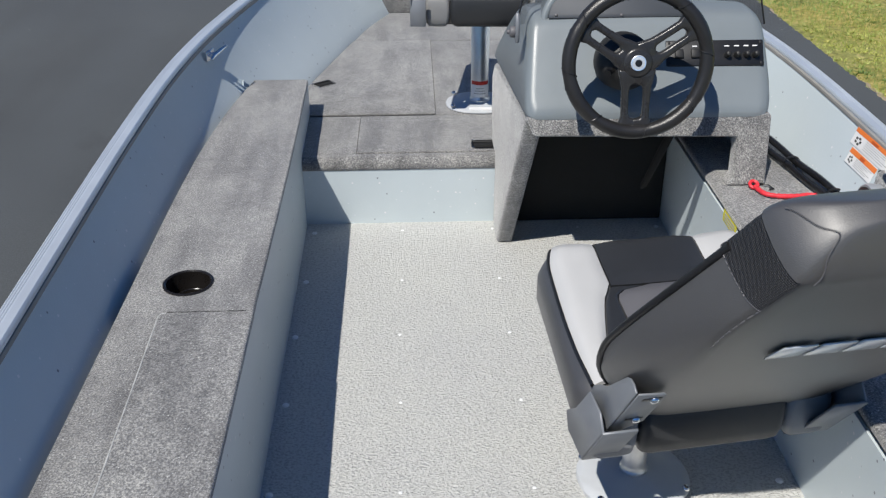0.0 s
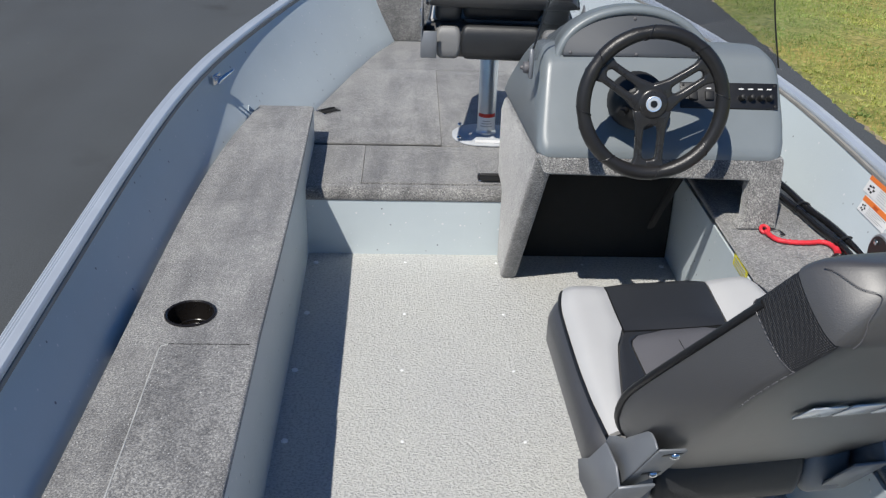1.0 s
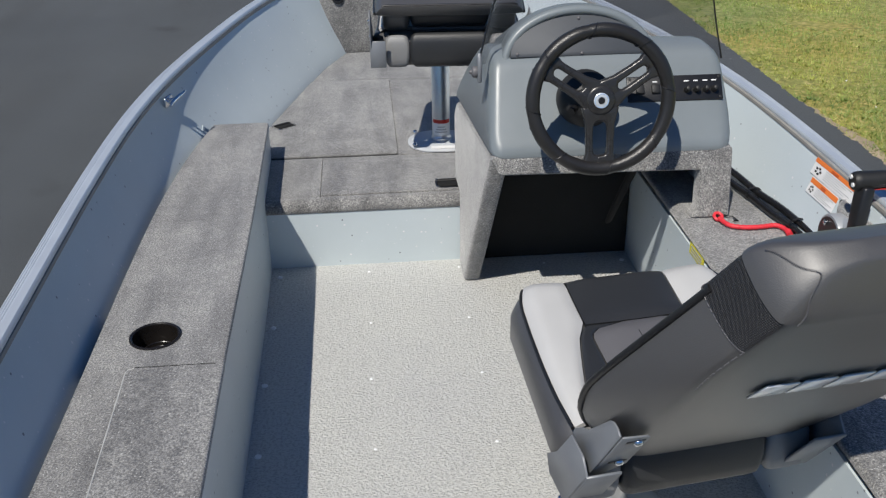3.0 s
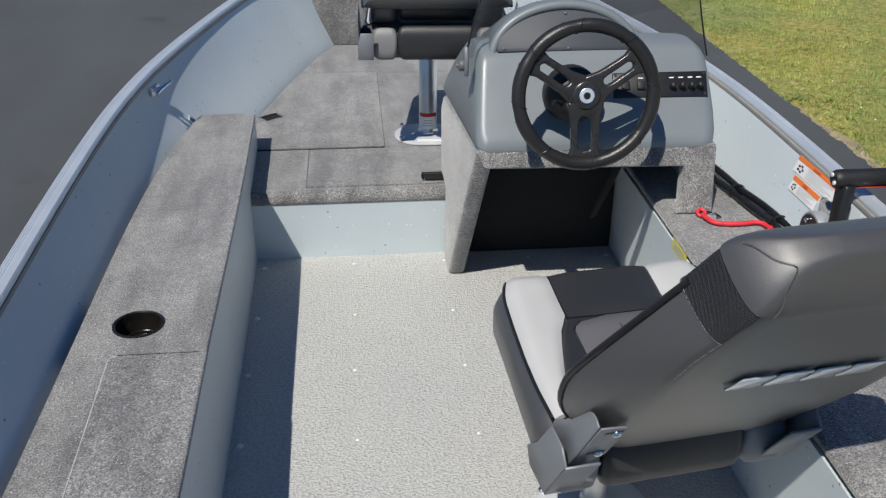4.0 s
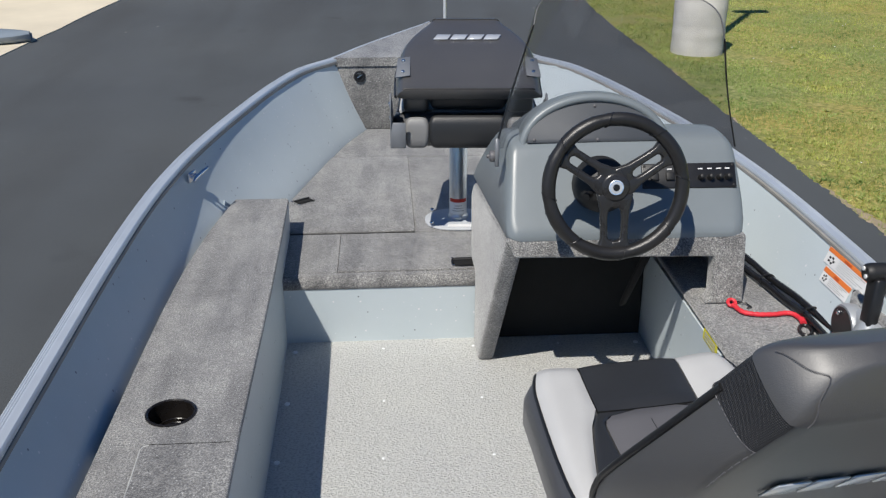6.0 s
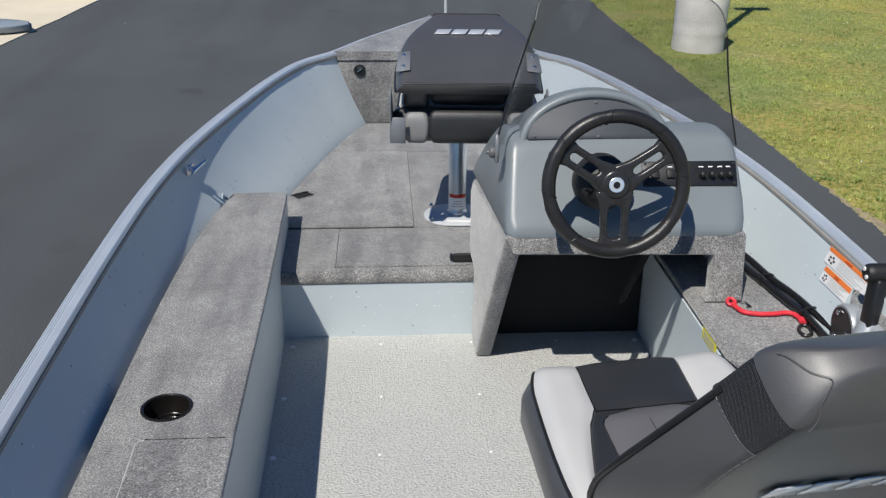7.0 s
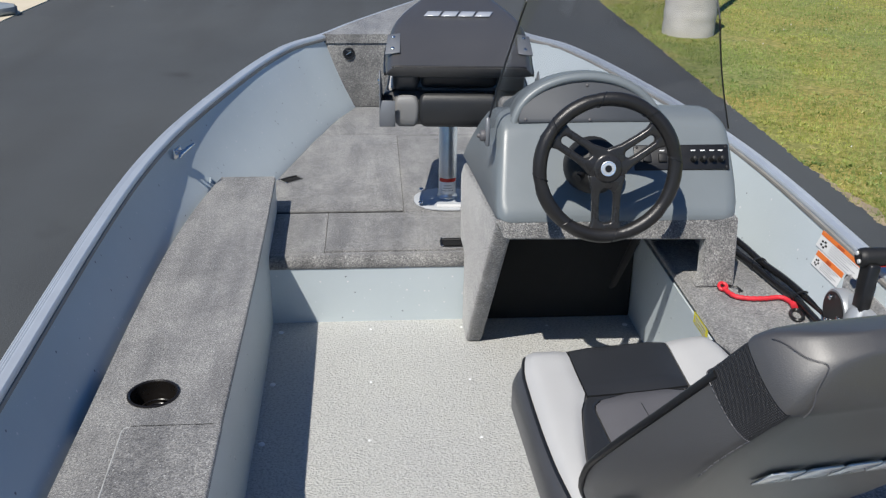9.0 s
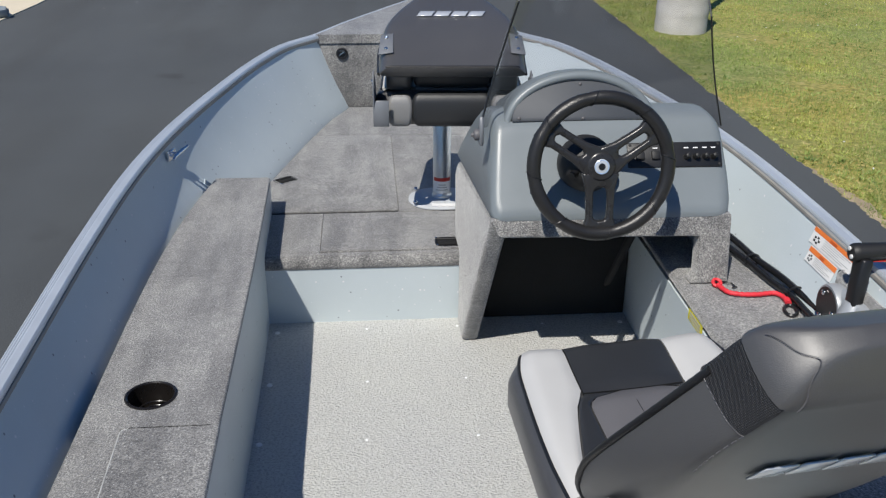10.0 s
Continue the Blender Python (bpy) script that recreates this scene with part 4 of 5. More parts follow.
# ---- seats ----
def rounded(hu, hv, r, n=10):
    pts = []
    for cx, cy, a0 in ((hu - r, hv - r, 0), (-hu + r, hv - r, 90), (-hu + r, -hv + r, 180), (hu - r, -hv + r, 270)):
        for i in range(n + 1):
            a = radians(a0 + 90 * i / n)
            pts.append((cx + r * math.cos(a), cy + r * math.sin(a)))
    return pts


def pillow(bm, hu, hv, r, rows, bend=None):
    """Stacked rounded outlines; rows of (inset, height)."""
    rings = []
    for ins, w in rows:
        ring = []
        for x, y in rounded(hu - ins, hv - ins, max(0.012, min(r - ins * 0.6, (hu - ins) * 0.96, (hv - ins) * 0.96))):
            ring.append(bm.verts.new((x, y, w + (bend(x, y) if bend else 0))))
        rings.append(ring)
    for a, b in zip(rings, rings[1:]):
        for k in range(len(a)):
            q = (k + 1) % len(a)
            bm.faces.new((a[k], a[q], b[q], b[k]))
    bm.faces.new(rings[0][::-1])
    bm.faces.new(rings[-1])
    return bm


BACK_W = [(-0.12, 0.160), (-0.064, 0.185), (0.0, 0.207), (0.03, 0.222), (0.07, 0.235), (0.12, 0.236), (0.18, 0.228), (0.25, 0.208), (0.33, 0.178), (0.385, 0.155), (0.42, 0.143), (0.445, 0.128), (0.465, 0.105), (0.475, 0.085), (0.482, 0.05)]


FOLD_W = [(-0.02, 0.207), (0.0, 0.212), (0.1, 0.217), (0.185, 0.217), (0.26, 0.204), (0.32, 0.180), (0.37, 0.153), (0.415, 0.127), (0.45, 0.106), (0.47, 0.088), (0.482, 0.06)]


def boat_seat(name, at, turn, floor_z, cush_z, cush_v, lean, label, group, post_r, base_h, size=1.0, shift=(0, 0, 0)):
    """A folding boat seat. cush_v: the cushion's middle before (+) the post; lean: degrees by which the back leans from upright (90: back; negative: folded forward)."""
    seat = thing(name, (*at, floor_z), label, "boat seat", group, turn=turn)
    H = cush_z - floor_z
    hu, hv, th = 0.222, 0.235, 0.112
    def dip(u, v):
        f = max(0.0, (v - 0.10) / 0.135)
        return (0.005 if lean > 0 else -0.004) * f * f + 0.010 * (u / hu) ** 2 - 0.006 * max(0, -v / hv)
    def top_w(u, v):
        e = max(0.0, (abs(u) - 0.165) / 0.058)
        g = max(0.0, (v - 0.185) / 0.05)
        return H + th - 0.001 - 0.030 * min(1, e) ** 2.5 - 0.034 * min(1, g) ** 2.2 + dip(u, v)
    def wide(v):
        return 1.02 - (0.09 if lean > 0 else 0.20) * max(0.0, (v + 0.06) / 0.295) ** 1.5
    def skew(v):
        return 0.022 * max(0.0, (v + 0.12) / 0.355) if lean > 0 else 0.0
    def pad_w(v):
        return 0.104 * max(0.12, 1 - (max(0.0, v + 0.01) / 0.064) ** 4) ** 0.5
    CM = pose(0, cush_v, 0)
    bm = fresh()
    pillow(bm, hu, hv, 0.075, [(0.03, H), (0.008, H + 0.006), (0.0, H + 0.025), (0.0, H + 0.066), (0.008, H + 0.086), (0.024, H + 0.100), (0.05, H + 0.106), (0.12, H + 0.106)], dip)
    for q in bm.verts:
        q.co.x = q.co.x * wide(q.co.y) * (0.988 + 0.032 * (1 - (q.co.y / hv) ** 2)) + skew(q.co.y)
    cushion = part("cushion", bm, CHARCOAL, seat, "charcoal vinyl seat cushion", 70)
    cushion.matrix_basis = CM
    def panel(pname, u0, u1, v0, v1, mat, rise, plabel=""):
        b = fresh()
        def f(i, j):
            v = v0 + (v1 - v0) * j
            a, c = (q(v) if callable(q) else q for q in (u0, u1))
            u = a + (c - a) * i
            e = min(i, 1 - i, 1) * 4
            k = min(1, max(0.0, e)) * min(1, max(0.0, min(j, 1 - j) * 6))
            return (u * wide(v) + skew(v), v, top_w(u, v) + 0.002 + rise * math.sin(k * math.pi / 2))
        sheet(b, f, 10, 18, 0.008)
        return part(pname, b, mat, cushion, plabel, 60)
    def well(v, s):
        # inner edge of the light side panel; the helm seat's well sits a little off its middle
        if lean < 0:
            return 0.132 - 0.012 * v / hv
        return 0.109 + 0.22 * max(0.0, 0.045 - v) + 0.013 * (1 - math.exp(-max(0.0, 0.048 - v) / 0.012)) if s < 0 else 0.082 + 0.12 * max(0.0, v - 0.05) + 0.25 * max(0.0, 0.045 - v)
    for s in (-1, 1):
        a, c = (lambda v: s * (0.203 - 0.022 * max(0, (v - 0.13) / 0.1) ** 2)), (lambda v: s * well(v, s))
        panel("side_panel", a if s < 0 else c, c if s < 0 else a, -0.20, 0.228, LIGHTVINYL, 0.006, "light grey vinyl side panel")
        b = fresh()
        tube(b, [(skew(v) + wide(v) * s * (0.206 - 0.022 * max(0, (v - 0.13) / 0.1) ** 2), v, top_w(0.206, v) + 0.003) for v in [-0.2 + 0.43 * i / 24 for i in range(25)]], 0.0032, 6)
        part("piping", b, BLACK, cushion)
        panel("pad_wing", (lambda v: 0.003 - well(v, -1)) if s < 0 else (lambda v: pad_w(v) + 0.002), (lambda v: -pad_w(v) - 0.002) if s < 0 else (lambda v: well(v, 1) - 0.003), -0.20, 0.050, DARKVINYL, 0.004)
    panel("front_panel", lambda v: 0.003 - well(v, -1), lambda v: well(v, 1) - 0.003, 0.055, 0.231, DARKVINYL, 0.007, "black vinyl front panel")
    panel("seat_pad", lambda v: -pad_w(v), lambda v: min(pad_w(v), well(v, 1) - 0.004), -0.20, 0.052, GREYVINYL, 0.013, "mid grey vinyl seat pad")
    for k in (-0.028, 0.028):
        b = fresh()
        tube(b, [(k * wide(v) + skew(v), v, top_w(k, v) + 0.0150) for v in [-0.19 + 0.19 * i / 12 for i in range(13)]], 0.0009, 5)
        part("seam", b, DARKVINYL, cushion)
    # rear roll under the back
    b = fresh()
    pillow(b, 0.117, 0.022, 0.016, [(0.014, H + 0.004), (0.005, H + 0.014), (0.001, H + 0.032), (0.0, H + 0.056), (0.001, H + 0.078), (0.006, H + 0.096), (0.015, H + 0.105)])
    ob = part("rear_roll", b, DARKVINYL, cushion)
    roll_x = -0.036 if lean > 0 else 0.0
    ob.location = (roll_x, -hv - 0.006, 0)
    for s in (-1, 1):
        b = fresh()
        pillow(b, 0.037, 0.020, 0.012, [(0.012, H + 0.004), (0.004, H + 0.014), (0.001, H + 0.032), (0.0, H + 0.054), (0.001, H + 0.074), (0.006, H + 0.090), (0.014, H + 0.099)])
        ob = part("roll_end", b, ROLLGREY, cushion)
        ob.location = (roll_x + s * 0.153, -hv - 0.005, 0)
    # back, built upright from the hinge
    hinge = Vector((0, cush_v - hv - (0.012 if lean > 0 else 0.028), H + th + (0.045 if lean > 0 else 0.030)))
    B = Matrix.Translation(hinge) @ Matrix.Rotation(radians(lean), 4, "X") @ Matrix(((1, 0, 0, 0), (0, 0, -1, 0), (0, 1, 0, 0), (0, 0, 0, 1)))
    NF, NR = -0.034, 0.058
    A0 = -0.118 if lean > 0 else -0.016
    PLATE, FOOT = 0.214, 0.30 if lean > 0 else 0.42
    def ring(a, grow=0.0, n=48, ph=None):
        w = lerp_table(BACK_W if lean > 0 else FOLD_W, a) + grow
        cut = lerp_table([(0.0, 0.33), (0.09, 0.31), (0.22, 0.20), (0.31, 0.09), (0.37, 0.08), (0.44, 0.12)], a) if lean > 0 else 0.13
        end = min(1.0, max(0.0, (a + 0.015) / 0.02), max(0.0, (0.484 - a) / 0.06))
        hn = (NR - NF) / 2 * ((FOOT + (1 - FOOT) * min(1, max(0.0, a - A0) / (0.12 - A0))) * (0.75 + 0.25 * end) if a < 0.12 else 0.12 + 0.88 * math.sin(end * math.pi / 2)) + grow
        mid = (NR - hn + grow if a < 0.12 else (NR + NF) / 2) + 0.010 * math.sin(math.pi * min(1, a / 0.4))
        out, seam = [], 0.45 if lean > 0 else 0.25
        for p in (ph or [k * math.tau / n for k in range(n)]):
            c, s2 = math.cos(p), math.sin(p)
            if s2 > 0:
                # rear side: a broad bevel from the side seam to the flat panel
                q = math.atan2(s2, abs(c)) / (math.pi / 2)
                k = min(1.0, q / 0.55)
                k2 = k + 0.26 * math.sin(math.pi * k) * (1 - 0.35 * k)
                x = w * (1 - cut * k ** 1.15) if q < 0.55 else w * (1 - cut) * (1 - q) / 0.45
                rise = min(1.0, k2)
                if lean > 0:
                    g = 0.65 * min(1.0, max(0.0, (a - 0.412) / 0.03))
                    rise += g * (max(0.0, 1 - min(1.0, x / w) ** 5) ** (1 / 5) - rise)
                out.append((math.copysign(x, c), a, mid - hn * seam + hn * (1 + seam) * rise))
            else:
                out.append((w * math.copysign(abs(c) ** 0.34, c), a, mid - hn * seam - hn * (1 - seam) * abs(s2) ** 0.45))
        return out
    def loft(bm, alist, grow=0.0, cap=True):
        rs = [[bm.verts.new(p) for p in ring(a, grow)] for a in alist]
        for x, y in zip(rs, rs[1:]):
            for k in range(len(x)):
                q = (k + 1) % len(x)
                bm.faces.new((x[k], x[q], y[q], y[k]))
        if cap:
            bm.faces.new(rs[0][::-1])
            bm.faces.new(rs[-1])
        return bm
    bm = loft(fresh(), [A0, A0 + 0.005, A0 + 0.012, A0 + 0.05, 0.015, 0.03, 0.06, 0.1, 0.14, 0.18, 0.22, 0.26, 0.30, 0.33, 0.36, 0.39, 0.41, 0.425, 0.437])
    if lean > 0:
        for q in bm.verts:
            q.co.y += 0.055 * min(1.0, abs(q.co.x) / 0.17) ** 2.5 * max(0.0, -q.co.y / 0.118)
    back = part("backrest", bm, CHARCOAL, seat, "charcoal vinyl backrest", 70)
    back.matrix_basis = B
    if lean < 0:
        for u0, u1, m2 in ((-0.198, -0.118, CHARCOAL), (-0.116, 0.116, DARKVINYL), (0.118, 0.198, CHARCOAL)):
            bm = fresh()
            prism(bm, [(u0, 0.030), (u1, 0.030), (u1 * 0.8, 0.36), (u0 * 0.8, 0.36)], NF - 0.022 + (0.012 if m2 is DARKVINYL else 0), NF + 0.05, "z", 0.022, 4)
            part("back_pad", bm, m2, back, "" if m2 is CHARCOAL else "black vinyl pad on the back's front", 60)
    if lean < 0:
        bm = fresh()
        tube(bm, [Vector(ring(A0 + 0.005, 0.001, ph=[radians(p)])[0]) for p in range(35, 146, 5)], 0.0034, 6)
        part("piping", bm, BLACK, back)
    bm = loft(fresh(), [0.424, 0.426, 0.430, 0.435, 0.44, 0.45, 0.458, 0.465, 0.470, 0.475, 0.479, 0.482] if lean > 0 else [0.432, 0.434, 0.436, 0.44, 0.45, 0.458, 0.465, 0.470, 0.475, 0.479, 0.482], 0.0035)
    part("headroll", bm, CHARCOAL, back, "padded top roll", 70)
    for s in (0, 1):
        turn_to = 50 if lean > 0 else 32
        ph = [math.pi * s + radians(x if s == 0 else -x) for x in range(-40, turn_to + 1, 3)]
        low_a = [0.357 + 0.013 * i / (len(ph) - 1) for i in range(len(ph))] if lean > 0 else [0.358] * len(ph)
        high_a = 0.426 if lean > 0 else 0.436
        bm = fresh()
        rs = [[bm.verts.new(ring(la + (high_a - la) * j / 4, 0.0016, ph=[p])[0]) for p, la in zip(ph, low_a)] for j in range(5)]
        for x, y in zip(rs, rs[1:]):
            for k in range(len(x) - 1):
                bm.faces.new((x[k], x[k + 1], y[k + 1], y[k]))
        part("mesh_band", bm, MESH, back, "black perforated side band")
        bm = fresh()
        line = [Vector(ring(a, 0.001, ph=[math.pi * s + (-1 if s == 0 else 1) * radians(4)])[0]) for a in [0.004 + (0.368 if lean > 0 else 0.352) * i / 20 for i in range(21)]]
        tube(bm, line, 0.0050 if lean > 0 else 0.0052, 8)
        part("piping", bm, BLACK, back)
        bm = fresh()
        line = [Vector(ring(la - 0.001, 0.0018, ph=[p])[0]) for p, la in zip(ph, low_a)]
        if lean > 0:
            line += [Vector(ring(0.370 - 0.012 * i, 0.0010, ph=[math.pi * s + radians(50 if s == 0 else -50)])[0]) for i in range(1, 9)]
        for p0, p1 in zip(line, line[1:]):
            tube(bm, [p0, p0.lerp(p1, 0.6)], 0.0008, 5)
        part("stitching", bm, GREYVINYL, back)
        # end seam of the top roll
        if lean > 0:
            way = smooth_path([(0.427, 54, 0), (0.436, 54, 0), (0.447, 52, 0), (0.457, 47, 0), (0.465, 38, 0), (0.470, 28, 0), (0.470, 18, 0), (0.466, 8, 0), (0.458, 0, 0), (0.448, -6, 0)], 6)
        else:
            way = smooth_path([(0.460, 2, 0), (0.471, 8, 0), (0.4765, 18, 0), (0.478, 30, 0), (0.4745, 40, 0), (0.465, 46, 0), (0.453, 47, 0), (0.444, 43, 0), (0.439, 34, 0), (0.4375, 22, 0)], 5)
        pts = [Vector(ring(a, 0.0042, ph=[radians(q) if s == 0 else math.pi - radians(q)])[0]) for a, q, _ in way]
        if lean > 0:
            for _ in range(14):
                pts = [pts[0]] + [pts[i] * 0.5 + (pts[i - 1] + pts[i + 1]) * 0.25 for i in range(1, len(pts) - 1)] + [pts[-1]]
            pts = [p + (p - Vector((p.x * 0.72, 0.432, 0.010))).normalized() * 0.0022 for p in pts]
        bm = fresh()
        for p0, p1 in zip(pts, pts[1:]):
            for t0 in (0.0, 0.5):
                tube(bm, [p0.lerp(p1, t0), p0.lerp(p1, t0 + 0.3)], 0.0009, 5)
        part("stitching", bm, GREYVINYL, back)
        # hinge plate on the back, arm on the cushion's side
        sg = 1 if s == 0 else -1
        hy, hz = hinge.y, hinge.z
        if lean > 0:
            HU, AU, back_n = (0.185, 0.166, -0.034) if sg > 0 else (-0.215, -0.2325, 0.0)
            bm = fresh()
            prism(bm, [(-0.069, 0.005), (-0.036, 0.001), (-0.006, 0.010), (0.020, 0.022), (0.110, 0.039), (0.122, 0.045), (0.128, 0.055), (0.130, 0.068), (-0.018, 0.071), (-0.050, 0.069)], HU, HU + sg * 0.0035, "x", 0.0010, 1)
            pl = part("hinge_plate", bm, BRACKET, back, "grey painted hinge plate")
            pl.location.z = back_n
            bm = fresh()
            prism(bm, [(HU, 0.130), (HU - sg * 0.037, 0.123), (HU - sg * 0.042, 0.116), (HU - sg * 0.044, 0.004), (HU - sg * 0.017, -0.046), (HU, -0.030)], 0.0680, 0.0712, "z", 0.0008, 1)
            part("flange", bm, BRACKET, pl)
            for by in (0.108, 0.020):
                bm = fresh()
                box(bm, (HU - sg * 0.024 - 0.013, by - 0.005, 0.0713), (HU - sg * 0.024 + 0.013, by + 0.005, 0.0719), 0.0002, 1)
                part("slot", bm, BLACK, pl)
                bm = fresh()
                revolve(bm, [(0.0066, 0), (0.0066, 0.003), (0.004, 0.0052), (0, 0.0056)], (HU - sg * 0.027, by, 0.0719), 12)
                part("bolt", bm, CHROME, pl)
            for by, bn in ((-0.0415, 0.036), (-0.0545, 0.052)):
                bm = fresh()
                revolve(bm, [(0.0042, 0), (0.0042, 0.0025), (0.0025, 0.004), (0, 0.0042)], sides=10)
                part("bolt", bm, CHROME, pl).matrix_basis = pose(HU + sg * 0.0035, by, bn, 0, 90 * sg, 0)
            bm = fresh()
            prism(bm, [(-0.379, 0.508), (-0.325, 0.436), (-0.285, 0.402), (-0.30, 0.374), (-0.372, 0.374), (-0.446, 0.482), (-0.425, 0.505)], AU, AU - sg * 0.004, "x", 0.0012, 1)
            arm = part("hinge_arm", bm, BRACKET, seat, "grey painted steel hinge arm")
            bm = fresh()
            prism(bm, [(-0.372, 0.374), (-0.4465, 0.483), (-0.443, 0.4855), (-0.3685, 0.3765)], min(AU, AU - sg * 0.052), max(AU, AU - sg * 0.052), "x", 0.0008, 1)
            part("flange", bm, BRACKET, arm)
        else:
            bm = fresh()
            prism(bm, [(sg * (PLATE - 0.044), 0.050), (sg * PLATE, 0.048), (sg * (PLATE - 0.004), 0.160), (sg * (PLATE - 0.042), 0.164)], NR + 0.010, NR + 0.0135, "z", 0.001, 1)
            pl = part("hinge_plate", bm, BRACKET, back, "grey painted hinge plate")
            pl.matrix_basis = Matrix.Translation((sg * 0.155, 0, NR)) @ Matrix.Rotation(radians(sg * 7), 4, "Y") @ Matrix.Translation((-sg * 0.155, 0, -NR))
            for by in (0.072, 0.138):
                bm = fresh()
                revolve(bm, [(0.0062, 0), (0.0062, 0.003), (0.004, 0.0052), (0, 0.0056)], (sg * (PLATE - 0.022), by, NR + 0.0135), 10)
                part("bolt", bm, CHROME, pl)
            bm = fresh()
            prism(bm, [(hy + 0.135, H + 0.030), (hy + 0.125, H + 0.060), (hy + 0.075, hz - 0.028), (hy + 0.045, hz + 0.004), (hy + 0.022, hz + 0.010), (hy - 0.004, hz + 0.036), (hy - 0.028, hz + 0.030), (hy - 0.040, hz - 0.006), (hy - 0.024, H + 0.07), (hy - 0.020, H + 0.014), (hy + 0.04, H + 0.010)], sg * 0.2265, sg * 0.2305, "x", 0.0012, 1)
            arm = part("hinge_arm", bm, BRACKET, seat, "grey painted steel hinge arm")
            bm = fresh()
            box(bm, (min(sg * 0.231, sg * 0.185), hy - 0.0235, H + 0.014), (max(sg * 0.231, sg * 0.185), hy - 0.0195, H + 0.092), 0.001, 1)
            part("flange", bm, BRACKET, arm)
            for by, bz in ((0.02, -0.012), (0.02, -0.045), (-0.012, 0.006)):
                bm = fresh()
                revolve(bm, [(0.0055, 0), (0.0055, 0.0025), (0.003, 0.0045), (0, 0.0046)], sides=10)
                part("bolt", bm, CHROME, arm).matrix_basis = pose(sg * 0.2305, hy + by, hz + bz, 0, 90 * sg, 0)
    # badge: plain slanted bars where a maker's mark stands
    bx, by, slope, wide_b, tall = (-0.089, 0.230, -0.035, 0.205, 0.032) if lean > 0 else (-0.104, 0.272, 0.0, 0.208, 0.030)
    BM = Matrix.Translation((bx, by, NR + (0.0118 if lean > 0 else 0.0105))) @ Matrix.Rotation(math.atan(slope), 4, "Z")
    for k in range(4):
        bm = fresh()
        p, q = 0.25 * k * wide_b, (0.25 * k + 0.215) * wide_b
        prism(bm, [(p, 0.0), (q, 0.0), (q + 0.012, tall), (p + 0.012, tall)], 0.0, 0.003, "z", 0.0006, 1)
        part("badge_bar", bm, BADGE, back, "silver badge bar").matrix_basis = BM
    upper = Matrix.Translation(shift) @ Matrix.Scale(size, 4)
    # seat plate, post, base
    bm = fresh()
    box(bm, (-0.10, cush_v - 0.09, H - 0.016), (0.10, cush_v + 0.09, H - 0.001), 0.004)
    part("seat_plate", bm, BRACKET, seat)
    for ob in seat.children:
        ob.matrix_basis = upper @ ob.matrix_basis
    H = H * size + shift[2]
    bm = fresh()
    revolve(bm, [(0, base_h), (post_r + 0.004, base_h), (post_r + 0.004, base_h + 0.006), (post_r + 0.001, base_h + 0.009), (post_r, base_h + 0.02), (post_r, H - 0.06), (post_r * 0.93, H - 0.055), (post_r * 0.93, H - 0.035), (post_r + 0.004, H - 0.016), (0, H - 0.016)], sides=32)
    part("post", bm, ALU, seat, "satin aluminium seat post", 40)
    bm = fresh()
    pillow(bm, 0.112, 0.098, 0.090, [(0, 0.0005), (0, 0.004), (0.004, 0.007), (0.02, 0.009), (0.05, 0.011), (0.064, base_h)] if lean < 0 else [(0, 0.0005), (0, 0.008), (0.004, 0.013), (0.02, 0.016), (0.05, base_h * 0.85), (0.068, base_h)])
    plate = part("base_plate", bm, BASEPLATE, seat, "pale grey base plate", 40)
    for sx in (-1, 1):
        for sy in (-1, 1):
            bm = fresh()
            revolve(bm, [(0.008, 0.011), (0.008, 0.015), (0.005, 0.018), (0, 0.018)], (sx * 0.088, sy * 0.062, 0.002), 10)
            part("bolt", bm, CHROME, plate)
    return seat


def mesh_mat():
    m, n, l, b = mat_base("perforated_black_vinyl", 0.5)
    tc = n.new("ShaderNodeTexCoord")
    v = n.new("ShaderNodeTexVoronoi")
    v.inputs["Scale"].default_value, v.inputs["Randomness"].default_value = 480, 0.12
    l.new(tc.outputs["Object"], v.inputs["Vector"])
    r = ramp(n, l, v.outputs["Distance"], [(0.22, (0.004, 0.004, 0.005)), (0.36, (0.020, 0.020, 0.022))])
    l.new(r.outputs[0], b.inputs["Base Color"])
    bump(n, l, b, v.outputs["Distance"], 0.8, 0.002)
    return m


MESH = mesh_mat()
BADGE = simple("bright_badge_metal", (0.78, 0.80, 0.82), 0.25, 0.55, 0.05, 20)
BASEPLATE = simple("pale_grey_plastic", (0.52, 0.54, 0.56), 0.4, 0.1, 0.05, 10)
SIZE = 1.11
BASE_AT = Vector((0.225, 1.450, 0))
SET = Matrix.Rotation(radians(-8), 3, "Z") @ (Vector((-0.225, 0.02, 1.36)) * (1 - SIZE) + SIZE * Vector((0.215, 1.49, 0)) - BASE_AT)
helm = boat_seat("helm_chair", BASE_AT.xy, 8, 0.0, 0.374, -0.130, 35, "charcoal and light grey folding helm seat with upright back", "boat seats", 0.024, 0.026, SIZE, SET)
fore = boat_seat("bow_seat", (0.0175, 3.026), -3.5, DECK + 0.002, 0.555, 0.03, -73, "charcoal folding pedestal seat with its back folded down", "boat seats", 0.0295, 0.014, 1.0, (0.023, -0.041, 0))
def post_label(z0, z1, mat, r=0.0301, half_turn=62):
    bm = fresh()
    sheet(bm, lambda u, v: (r * math.sin(radians(half_turn * (2 * u - 1))), -r * math.cos(radians(half_turn * (2 * u - 1))), z0 + (z1 - z0) * v), 16, 1, 0.0004)
    part("post_label", bm, mat, fore)


